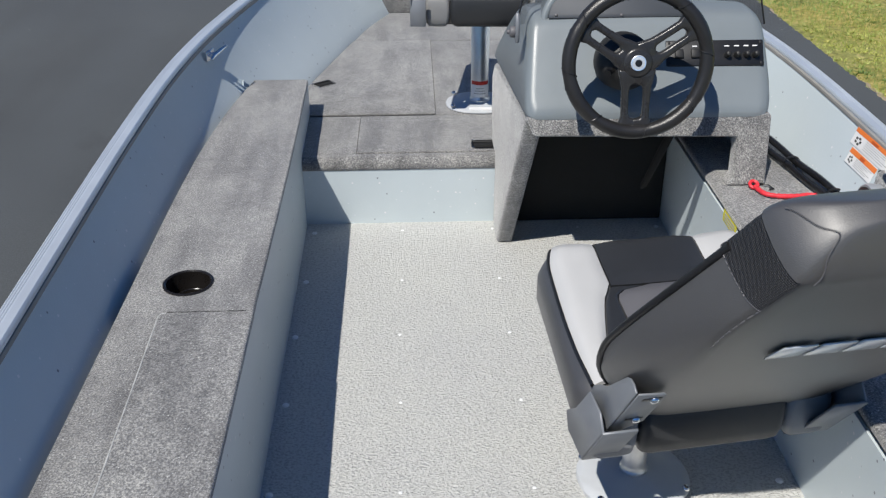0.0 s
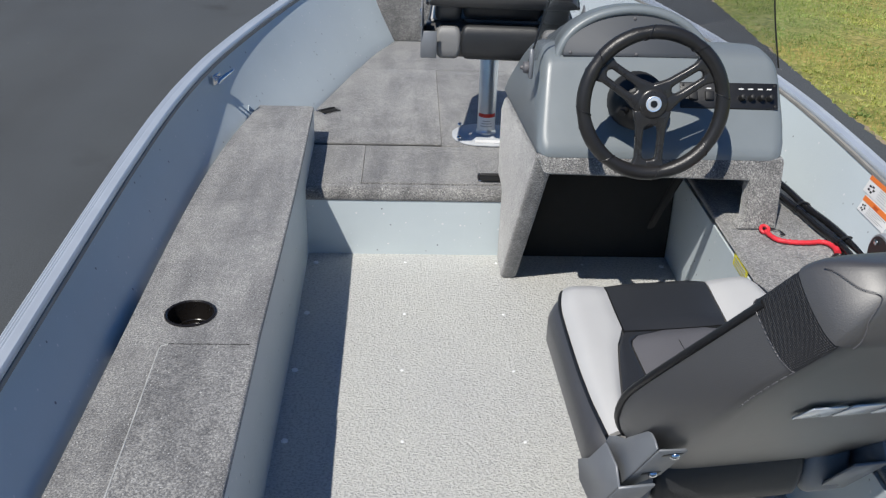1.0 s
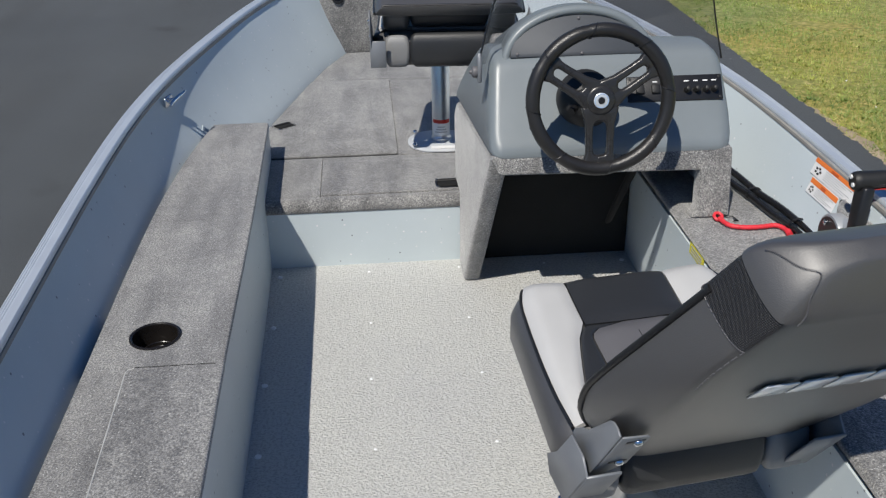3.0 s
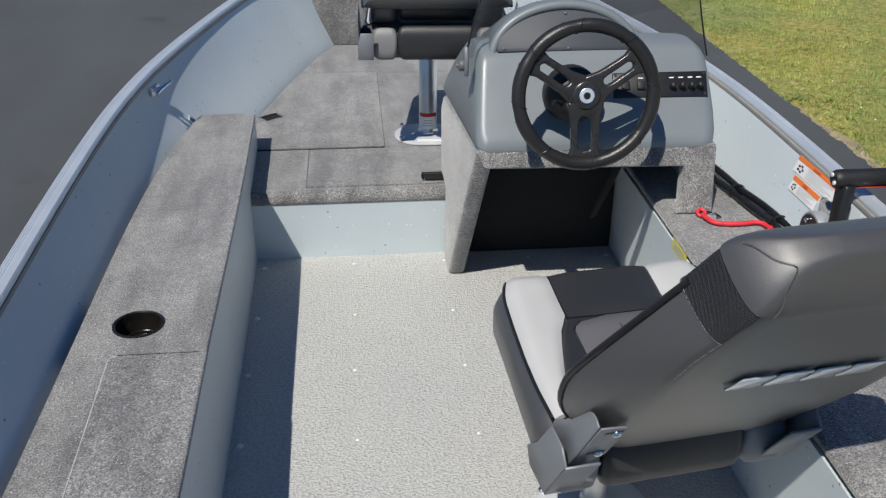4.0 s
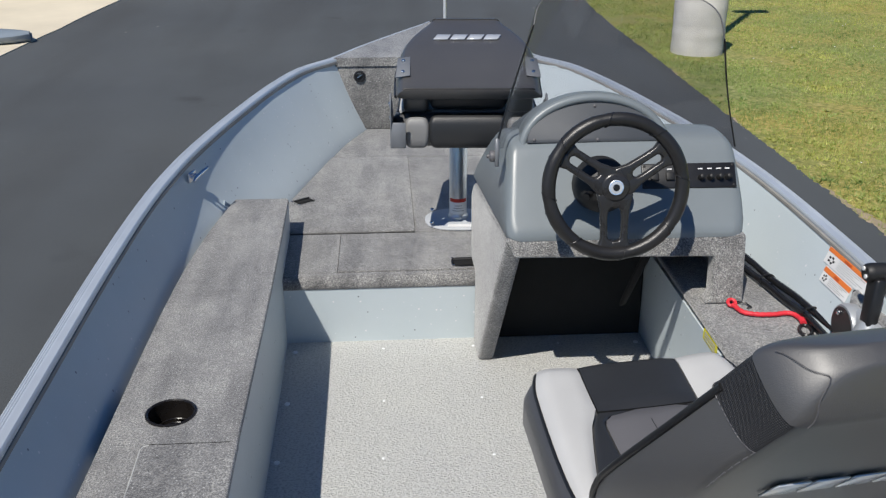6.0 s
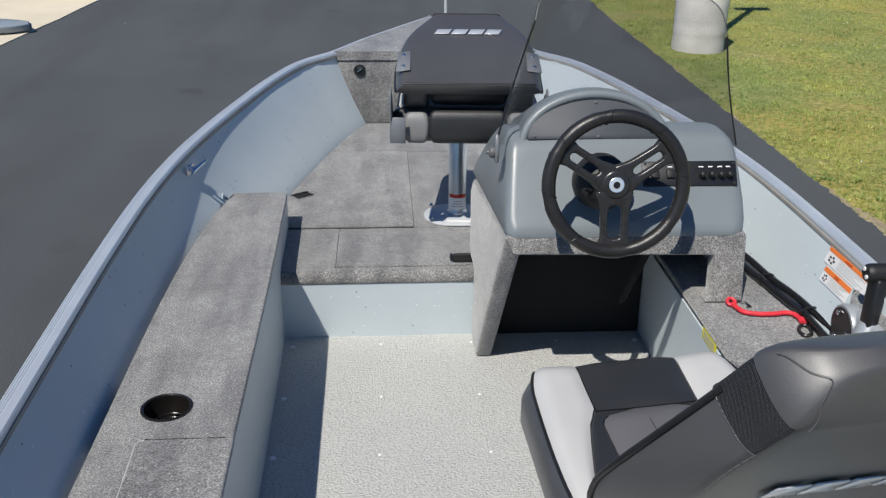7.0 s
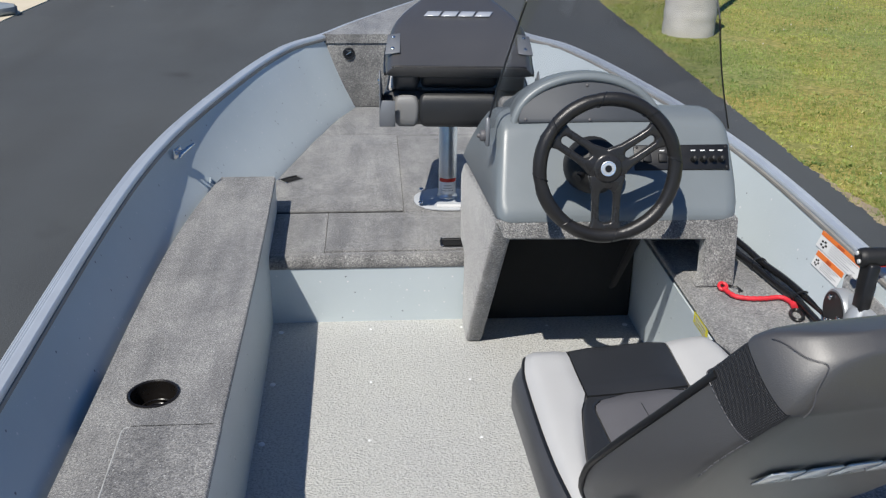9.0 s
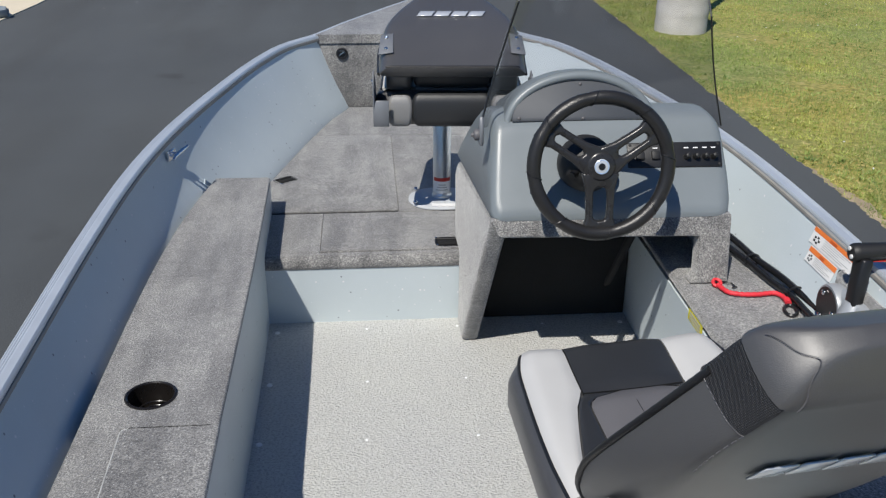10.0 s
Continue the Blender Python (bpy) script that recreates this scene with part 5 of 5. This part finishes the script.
post_label(0.0735, 0.086, REDPAINT)
post_label(0.032, 0.073, WHITE)
for k in range(3):
    post_label(0.042 + 0.009 * k, 0.045 + 0.009 * k, INK, 0.0306, 40 - 8 * k)
bm = fresh()
box(bm, (-0.035, -0.088, 0.0085), (0.055, -0.068, 0.0115))
part("warning_label", bm, WHITE, fore, smooth=0)

# ---- small fittings ----
# mooring cleat on the hull's inner side
yc, zc = 2.80, 0.476
cleat = thing("cleat", (side_x(yc, zc, -1) + 0.012, yc, zc), "small chrome folding cleat below the gunwale", "cleat", turn=-14)
bm = fresh()
box(bm, (-0.004, -0.028, -0.016), (0.006, 0.028, 0.016), 0.003)
part("base", bm, CHROME, cleat)
for s in (-1, 1):
    bm = fresh()
    tube(bm, [(0.004, s * 0.014, 0), (0.026, s * 0.014, 0.006)], 0.005, 8)
    part("horn_post", bm, CHROME, cleat)
bm = fresh()
tube(bm, [(0.030, -0.055, 0.000), (0.028, -0.03, 0.006), (0.027, 0.03, 0.008), (0.034, 0.065, 0.014)], [0.004, 0.007, 0.007, 0.004], 8)
part("horn", bm, CHROME, cleat)
cleat.scale = (0.95, 0.85, 0.95)
# small bracket of bright metal where locker, deck and hull meet
bm = fresh()
prism(bm, [(0, 0), (0.035, 0), (0.03, 0.014), (0.006, 0.036)], 0, 0.004, "y", 0.001, 1)
clip = tagged(part("hull_clip", bm, HULL), "small painted metal clip at the locker's end", "clip")
clip.matrix_basis = pose(-0.742, 2.90, SIDE_TOP - 0.016, 0, 0, 60)

# sunk pull handles in the deck lids
def pull(at, turn, w, d, lab):
    p = thing("lid_handle", at, lab, "handle", "deck lid handles", turn=turn)
    b = fresh()
    pillow(b, w, d, min(w, d) * 0.6, [(0, 0.0005), (0.001, 0.003), (0.003, 0.0035), (0.006, 0.0015)])
    part("bezel", b, BLACK, p)
    b = fresh()
    box(b, (-w + 0.008, -d + 0.007, 0.0032), (w - 0.008, d * 0.25, 0.0042), 0.0005, 1)
    part("pocket", b, VOID, p)
    b = fresh()
    tube(b, [(-w + 0.008, d * 0.45, 0.004), (w - 0.008, d * 0.45, 0.004)], 0.004, 8)
    part("grip_bar", b, RUBBER, p)
    for sy in (-1, 1):
        b = fresh()
        revolve(b, [(0.004, 0.003), (0.004, 0.0045), (0.0025, 0.0055), (0, 0.0056)], (-w + 0.006, sy * (d - 0.006), 0), 10)
        part("screw", b, CHROME, p)
    return p


pull((0.022, 2.668, DECK + 0.001), 0, 0.054, 0.034, "black slot handle sunk into the carpeted lid")
pull((-0.520, 3.243, DECK + 0.0015), 38, 0.040, 0.030, "black pull handle sunk into the carpeted hatch")

# socket in the bow face
bm = fresh()
revolve(bm, [(0.026, 0), (0.026, 0.004), (0.022, 0.006), (0.017, 0.005), (0.016, -0.0), (0, 0.0)], sides=20)
sock = tagged(part("power_socket", bm, BLACK), "round black socket in the carpeted bow face", "socket")
sock.matrix_basis = pose(-0.327, BOW_FACE + 0.0035, 0.470, 86, 0, 0)
bm = fresh()
tube(bm, [(-0.01, -0.006, 0.006), (0.012, 0.008, 0.009)], 0.0035, 6)
part("cap_tab", bm, CHROME, sock)

# bow light staff
bm = fresh()
revolve(bm, [(0.016, 0), (0.016, 0.012), (0.008, 0.018), (0.0075, 0.5), (0.0075, 0.5), (0.013, 0.505), (0.013, 0.55), (0, 0.555)], sides=12)
ob = tagged(part("light_staff", bm, SILVERPRINT), "slender pale metal light staff at the bow tip", "light staff")
ob.matrix_basis = pose(0.094, 4.86, sheer(4.86) + 0.004)

# raised shelf and throttle
BRACKET2 = simple("silver_grey_casting", (0.36, 0.38, 0.40), 0.38, 0.2, 0.06, 10)
shelf = thing("control_shelf", (0.86, 1.4, STBD_TOP), "raised carpeted shelf beside the gunwale for the throttle", "shelf", kind="structure")
bm = fresh()
ys = [TRANSOM + 0.02, 0.6, 1.2, 1.6, 1.92]
pts = [(0.835, y) for y in ys] + [(0.848, 1.94)] + [(side_x(y, 0.455, 1) - 0.003, y) for y in [1.94] + ys[::-1]]
prism(bm, pts, STBD_TOP + 0.001, 0.455, "z", 0.014, 3)
part("shelf_body", bm, CARPET, shelf).matrix_basis = Matrix.Translation((-0.86, -1.4, -STBD_TOP))
throttle = thing("throttle_control", (0.840, 1.795, 0.355), "grey throttle box with a black lever and grip", "throttle control")
bm = fresh()
revolve(bm, [(0, -0.03), (0.030, -0.03), (0.046, -0.014), (0.053, 0.006), (0.055, 0.030), (0.052, 0.036), (0.0, 0.037)], sides=36)
hb = part("housing", bm, BRACKET2, throttle, "silver grey round housing")
hb.matrix_basis = pose(0.0, 0.085, 0.030, 0, -90, 0)
bm = fresh()
revolve(bm, [(0, 0.037), (0.0475, 0.037), (0.0475, 0.0385), (0, 0.0385)], sides=32)
part("dial_plate", bm, BLACK, hb)
for k in range(3):
    bm = fresh()
    revolve(bm, [(0.007, 0.0395), (0.007, 0.043), (0.004, 0.045), (0, 0.045)], (0.034 * math.cos(k * 2.1 + 0.5), 0.034 * math.sin(k * 2.1 + 0.5), 0), 10)
    part("bolt", bm, CHROME, hb)
bm = fresh()
box(bm, (-0.034, -0.065, -0.055), (0.03, 0.085, 0.055), 0.022, 4)
part("box_body", bm, BRACKET2, throttle).matrix_basis = pose(0.005, 0.0, 0.030)
bm = fresh()
prism(bm, [(-0.017, 0.02), (0.017, 0.02), (0.025, 0.165), (-0.020, 0.165)], 0.0, 0.026, "x", 0.006, 2)
part("lever", bm, BLACK, throttle, "black lever").matrix_basis = pose(-0.040, 0.0, 0.02, -8, 7, 0)
bm = fresh()
revolve(bm, [(0.034, -0.02), (0.033, 0.02), (0.027, 0.045), (0.020, 0.062), (0.0, 0.062)], sides=24)
part("lever_socket", bm, BRACKET2, throttle, "silver grey lever socket").matrix_basis = pose(-0.024, 0.002, 0.02, -8, 7, 0)
bm = fresh()
tube(bm, [(-0.035, 0, 0), (-0.03, 0, 0), (-0.02, 0, 0), (0.03, 0, 0.002), (0.085, 0, 0.002), (0.095, 0, 0.002)], [0.017, 0.0205, 0.0215, 0.019, 0.0195, 0.015], 14)
gr = part("grip", bm, RUBBER, throttle, "black rubber grip")
gr.matrix_basis = pose(0.0, 0.032, 0.190)
for ky, kz in ((0.006, 0.008), (-0.007, -0.006)):
    bm = fresh()
    revolve(bm, [(0.005, 0), (0.005, 0.003), (0, 0.004)], sides=10)
    part("trim_button", bm, WHITE, gr).matrix_basis = pose(-0.035, ky, kz, 0, -90, 0)
bm = fresh()
box(bm, (0.0, -0.012, -0.019), (0.085, 0.012, -0.016), 0.001, 1)
part("trigger", bm, REDPAINT, gr)

# control cables along the hull
for dx, dz, rr in ((-0.009, -0.004, 0.0085), (0.0100, 0.006, 0.0092)):
    bm = fresh()
    raw = [(0.725, 2.50, 0.352), (0.748, 2.42, 0.342), (0.762, 2.34, 0.336), (0.777, 2.243, 0.335), (0.795, 2.14, 0.333), (0.810, 2.045, 0.333), (0.814, 1.95, 0.333), (0.814, 1.87, 0.335), (0.816, 1.79, 0.336)]
    raw = [(x + dx * (1.2 if i in (2, 4, 6) else 0.95), y, z + dz * (1.3 if i in (2, 4) else 1)) for i, (x, y, z) in enumerate(raw)]
    tube(bm, smooth_path(raw, 8), rr, 10)
    tagged(part("control_cable", bm, CABLE), "black sheathed control cable along the hull's side", "cable", "control cables")
for yb, xb in ((2.243, 0.777), (2.045, 0.811)):
    bm = fresh()
    tube(bm, [(xb + 0.021 * math.cos(a), yb, 0.3375 + 0.0165 * math.sin(a)) for a in [i * math.tau / 16 for i in range(16)]], 0.0026, 5, True)
    tagged(part("cable_tie", bm, BLACK), "black tie round the control cables", "cable tie", "cable ties")

# red safety lanyard
lan = thing("safety_lanyard", (0.755, 2.085, STBD_TOP), "red coiled safety lanyard with black clip on carpet", "lanyard")
LZ = Matrix.Translation((-0.755, -2.099, -STBD_TOP))
bm = fresh()
path = smooth_path([(0.645, 2.142, 0.325), (0.658, 2.102, 0.324), (0.69, 2.088, 0.3235), (0.731, 2.086, 0.3235), (0.765, 2.090, 0.324), (0.781, 2.078, 0.324), (0.786, 2.050, 0.324)], 10)
tube(bm, path, [0.0060 + 0.0006 * math.sin(i * 1.7) for i in range(len(path))], 10)
part("cord", bm, RED, lan).matrix_basis = LZ
bm = fresh()
tube(bm, [(0.645 + 0.010 * math.cos(a), 2.150 + 0.010 * math.sin(a), 0.327 + 0.005 * math.sin(a)) for a in [i * math.tau / 14 for i in range(14)]], 0.0045, 6, True)
part("end_loop", bm, RED, lan).matrix_basis = LZ
bm = fresh()
tube(bm, [(0.655, 2.152, 0.322), (0.665, 2.163, 0.324), (0.685, 2.156, 0.322), (0.692, 2.136, 0.320), (0.68, 2.133, 0.321)], 0.002, 6)
part("clip_wire", bm, BLACK, lan).matrix_basis = LZ
bm = fresh()
tube(bm, [(0.776 + 0.015 * math.cos(a) + 0.006 * math.sin(a), 2.003 + 0.027 * math.sin(a), 0.3205) for a in [i * math.tau / 20 for i in range(20)]], 0.0045, 6, True)
part("snap_hook", bm, BLACK, lan).matrix_basis = LZ
bm = fresh()
tube(bm, [(0.786, 2.052, 0.325), (0.783, 2.032, 0.324)], 0.008, 8)
part("ferrule", bm, RED, lan).matrix_basis = LZ

# warning stickers on the hull side
DEEPORANGE = simple("deep_orange_print", (0.5, 0.09, 0.02), 0.5, 0, 0.05, 12)


def sticker(y0, y1, z0, z1, head, lab):
    """A thin printed label lying on the hull's side; head: the share of its height that is orange."""
    ym, zm = (y0 + y1) / 2, (z0 + z1) / 2
    st = thing("warning_sticker", (side_x(ym, zm, 1), ym, zm), lab, "sticker", "warning stickers")
    M = Matrix.Translation((-side_x(ym, zm, 1), -ym, -zm))
    def patch(nm, a0, a1, b0, b1, rise, mat):
        b = fresh()
        def f(u, v):
            y, z = y1 + (y0 - y1) * (a0 + (a1 - a0) * u), z1 + (z0 - z1) * (b0 + (b1 - b0) * v)
            return (side_x(y, z, 1) - rise, y, z)
        sheet(b, f, 6, 3, 0.0008)
        part(nm, b, mat, st).matrix_basis = M
    patch("backing", 0, 1, 0, 1, 0.0022, WHITE)
    patch("header", 0.0, 1.0, 0.06, 0.06 + head, 0.0032, ORANGE)
    patch("print_mark", 0.40, 0.56, 0.12, 0.0 + head, 0.0042, DEEPORANGE)
    for k in range(5):
        b0 = 0.14 + head + k * (0.8 - head) / 5
        patch("print_line", 0.3, 0.92 - 0.12 * (k % 3), b0, b0 + 0.028, 0.0032, INK)
    for k in range(5):
        a = k * math.tau / 5
        u, v = 0.14 + 0.055 * math.cos(a), 0.58 + head * 0.3 + 0.16 * math.sin(a)
        patch("pictogram", u - 0.018, u + 0.022, v - 0.05, v + 0.06, 0.0032, BLACK)


sticker(1.910, 2.116, 0.446, 0.487, 0.24, "white warning sticker with an orange header and black pictogram")
sticker(1.960, 2.094, 0.406, 0.4440, 0.30, "smaller white sticker with a broad orange header")
# yellow label on the locker's side
yl = thing("yellow_label", (0.552, 1.98, 0.28), "yellow caution label on the painted locker side", "label")
bm = fresh()
sheet(bm, lambda u, v: (in_stbd(2.06 - 0.10 * u) - 0.0012, 2.06 - 0.10 * u, 0.270 + 0.029 * v), 6, 1, 0.0006)
part("backing", bm, YELLOW, yl).matrix_basis = Matrix.Translation((-0.552, -1.98, -0.28))
for k in range(3):
    bm = fresh()
    sheet(bm, lambda u, v: (in_stbd(2.048 - 0.076 * u) - 0.0022, 2.048 - 0.076 * u, 0.275 + 0.008 * k + 0.004 * v), 6, 1, 0.0004)
    part("print_line", bm, INK, yl).matrix_basis = Matrix.Translation((-0.552, -1.98, -0.28))

# ---- outside ----
post = thing("lamp_post", (3.30, 10.50, GROUND), "brown steel post on a round cast concrete base", "lamp post")
bm = fresh()
prof = [(0.285, -0.05)]
for k in range(15):
    z = 0.02 + 0.71 * k / 14
    prof.append((0.286 + 0.0025 * math.sin(k * 2.1) + (0.004 if k in (4, 9) else 0), z))
prof += [(0.275, 0.745), (0, 0.75)]
revolve(bm, prof, sides=40)
for v in bm.verts:
    d = 0.008 * noise.noise((v.co.x * 5, v.co.y * 5, v.co.z * 6))
    v.co.x, v.co.y = v.co.x * (1 + d * 2), v.co.y * (1 + d * 2)
part("concrete_base", bm, CONCRETE, post, "stained concrete base with form rings")
bm = fresh()
box(bm, (-0.19, -0.15, 0.75), (0.19, 0.15, 0.77), 0.004)
part("foot_plate", bm, RUST, post)
bm = fresh()
box(bm, (-0.165, -0.12, 0.77), (0.165, 0.12, 0.98), 0.01)
part("shroud", bm, RUST, post)
bm = fresh()
tube(bm, [(0, 0, 0.98), (0, 0, 2.5), (0, 0, 4.25)], [0.06, 0.052, 0.045], 12)
part("shaft", bm, RUST, post)
bm = fresh()
box(bm, (-0.24, -0.10, 4.2), (0.24, 0.10, 4.34), 0.03)
part("lamp_head", bm, RUST, post)

mower = thing("riding_mower", (7.75, 16.3, GROUND), "red and black riding mower parked on the lawn", "mower", turn=8)
bm = fresh()
box(bm, (-0.85, -0.42, 0.16), (0.85, 0.42, 0.34), 0.05)
part("deck", bm, BLACK, mower)
bm = fresh()
box(bm, (0.15, -0.35, 0.30), (1.0, 0.35, 0.85), 0.10, 3)
part("hood", bm, REDPAINT, mower)
bm = fresh()
box(bm, (-0.75, -0.36, 0.42), (0.05, 0.36, 0.62), 0.06, 3)
part("fender", bm, REDPAINT, mower)
bm = fresh()
box(bm, (-0.60, -0.24, 0.62), (-0.15, 0.24, 0.74), 0.04, 3)
box(bm, (-0.66, -0.24, 0.70), (-0.55, 0.24, 1.1), 0.04, 3)
part("seat", bm, RUBBER, mower)
for wx, wr, ww in ((-0.50, 0.25, 0.11), (0.72, 0.18, 0.08)):
    for s in (-1, 1):
        bm = fresh()
        revolve(bm, [(wr * 0.55, -ww), (wr * 0.9, -ww), (wr, -ww * 0.6), (wr, ww * 0.6), (wr * 0.9, ww), (wr * 0.55, ww)], sides=28)
        w = part("wheel", bm, RUBBER, mower)
        w.matrix_basis = pose(wx, s * 0.42, wr - 0.01, 90, 0, 0)
        bm = fresh()
        revolve(bm, [(0, -ww * 0.7), (wr * 0.3, -ww * 0.8), (wr * 0.56, -ww * 0.9), (wr * 0.56, ww * 0.9), (wr * 0.3, ww * 0.8), (0, ww * 0.7)], sides=24)
        part("wheel_rim", bm, SILVERPRINT, w)

far_boat = thing("parked_boat", (-7.6, 16.2, GROUND), "olive hull of another boat resting low on the concrete", "boat", turn=14)
bm = fresh()
def far_hull(u, v):
    x = -4.0 + 7.5 * u
    wid = 0.95 * (1 - max(0, (u - 0.45) / 0.55) ** 2.4) + 0.02
    a = math.pi * v
    return (x, -wid * math.cos(a), 0.78 - 0.68 * math.sin(a) ** 0.6 + 0.15 * max(0, u - 0.6))
sheet(bm, far_hull, 30, 16, 0.03)
part("shell", bm, OLIVE, far_boat)
bm = fresh()
tube(bm, [Vector(far_hull(i / 30, 0.0)) for i in range(31)], 0.04, 8)
part("rub_rail", bm, BLACK, far_boat)
bm = fresh()
box(bm, (-3.6, -0.35, -0.0), (2.6, 0.35, 0.12), 0.03)
part("keel_block", bm, RUST, far_boat)
nose = thing("parked_skiff", (-6.22, 11.64, GROUND + 0.012), "blue-grey bow of a small skiff lying on the ground", "boat", turn=-4)
bm = fresh()
def skiff(u, v):
    x = -3.2 + 5.1 * u
    wid = 0.62 * math.sqrt(max(0.0, 1 - max(0, (u - 0.35) / 0.65) ** 2)) + 0.015
    a = math.pi * v
    return (x, -wid * math.cos(a), 0.085 - 0.08 * math.sin(a) ** 0.5 + 0.02 * max(0, u - 0.5))
sheet(bm, skiff, 40, 14, 0.02)
part("shell", bm, BLUEGREY, nose)
bm = fresh()
sheet(bm, lambda u, v: (Vector(skiff(u, 0.0)).lerp(Vector(skiff(u, 1.0)), v) + Vector((0, 0, 0.03 * math.sin(math.pi * v)))), 40, 10, 0.012)
part("deck_cover", bm, BLUEGREY, nose)

# trailer that carries the boat
tr = thing("boat_trailer", (0, 1.6, GROUND), "black steel boat trailer carrying the hull", "trailer")
TM = Matrix.Translation((0, -1.6, 0))
for s in (-1, 1):
    bm = fresh()
    box(bm, (s * 0.45 - 0.05, -0.2, 0.40), (s * 0.45 + 0.05, 3.6, 0.515), 0.01)
    part("bunk", bm, CARPET, tr).matrix_basis = TM
    bm = fresh()
    revolve(bm, [(0.16, -0.09), (0.27, -0.09), (0.29, -0.05), (0.29, 0.05), (0.27, 0.09), (0.16, 0.09)], sides=28)
    w = part("wheel", bm, RUBBER, tr)
    w.matrix_basis = TM @ pose(s * 0.78, 0.9, 0.285, 0, 90, 0)
    bm = fresh()
    revolve(bm, [(0, -0.05), (0.1, -0.07), (0.165, -0.085), (0.165, 0.085), (0.1, 0.07), (0, 0.05)], sides=24)
    part("wheel_rim", bm, SILVERPRINT, w)
for yb in (0.1, 0.9, 2.6, 3.4):
    bm = fresh()
    box(bm, (-0.74, yb - 0.03, 0.255 if yb == 0.9 else 0.33), (0.74, yb + 0.03, 0.315 if yb == 0.9 else 0.40), 0.006)
    part("cross_beam", bm, BLACK, tr).matrix_basis = TM
bm = fresh()
box(bm, (-0.04, 0.0, 0.26), (0.04, 6.3, 0.34), 0.006)
part("tongue", bm, BLACK, tr).matrix_basis = TM
bm = fresh()
tube(bm, [(0, 6.15, 0.0), (0, 6.15, 0.32)], 0.025, 10)
part("jack", bm, BLACK, tr).matrix_basis = TM

# ---- grass ----
random.seed(11)
verts, faces = [], []
def blade(x, y, h, lean_x, lean_y, w):
    i = len(verts)
    a = random.random() * math.pi
    dx, dy = w * math.cos(a), w * math.sin(a)
    z = GROUND - 0.014
    verts.extend([(x - dx, y - dy, z), (x + dx, y + dy, z), (x + lean_x, y + lean_y, z + h)])
    faces.append((i, i + 1, i + 2))
for k in range(240000):
    t = random.random() ** 1.5
    y = 3.6 + 17 * t
    x0 = edge_right(y) - 0.005
    x = x0 + random.random() ** 1.25 * (2.0 + 0.42 * y)
    d = noise.noise((x * 0.9, y * 0.9, 3.1)) + 0.5 * noise.noise((x * 3.1, y * 3.1, 7.7))
    if d < -0.42 or (x - x0 < 0.14 and random.random() < 0.5):
        continue
    if (x - x0) * 0.75 + 0.55 * noise.noise((x * 1.7, y * 1.7, 9.4)) + 0.35 * noise.noise((x * 5.3, y * 5.3, 2.2)) < -0.02 and random.random() < 0.62:
        continue
    if (x - 3.30) ** 2 + (y - 10.5) ** 2 < 0.1:
        continue
    h = (0.012 + 0.018 * random.random()) * (1 + 0.5 * d)
    blade(x, y, h, random.uniform(-0.016, 0.016), random.uniform(-0.016, 0.016), 0.0013 + 0.00022 * y)
# weedy tufts
for k in range(2600):
    y = 4.6 + 13 * random.random() ** 1.4
    x = edge_right(y) + 0.02 + random.random() ** 1.3 * (1.6 + 0.4 * y)
    if noise.noise((x * 1.4, y * 1.4, 5.2)) < 0.12 or (x - 3.30) ** 2 + (y - 10.5) ** 2 < 0.1:
        continue
    r = random.uniform(0.012, 0.040)
    for j in range(11):
        a, q = random.random() * math.tau, r * random.random()
        blade(x + q * math.cos(a), y + q * math.sin(a), random.uniform(0.014, 0.032), r * math.cos(a), r * math.sin(a), random.uniform(0.003, 0.007))
me = bpy.data.meshes.new("grass")
me.from_pydata(verts, [], faces)
me.materials.append(BLADE)
tagged(new("grass", me), "short green lawn grass with dry patches", "grass", kind="stuff")
# clover heads
verts, faces = [], []
for k in range(170):
    y = 4 + 13 * random.random()
    x = edge_right(y) + 0.3 + random.random() * (1.5 + 0.4 * y)
    if noise.noise((x * 0.6, y * 0.6, 1.3)) < 0.05:
        continue
    i, z, s = len(verts), GROUND + 0.026, 0.007
    verts.extend([(x - s, y, z), (x + s, y, z), (x, y - s, z), (x, y + s, z), (x, y, z + s), (x, y, z - s)])
    faces.extend([(i, i + 2, i + 4), (i + 2, i + 1, i + 4), (i + 1, i + 3, i + 4), (i + 3, i, i + 4), (i + 2, i, i + 5), (i + 1, i + 2, i + 5), (i + 3, i + 1, i + 5), (i, i + 3, i + 5)])
me = bpy.data.meshes.new("clover_heads")
me.from_pydata(verts, [], faces)
me.materials.append(WHITE)
tagged(new("clover_heads", me), "small white clover heads in the lawn", "clover", kind="stuff")
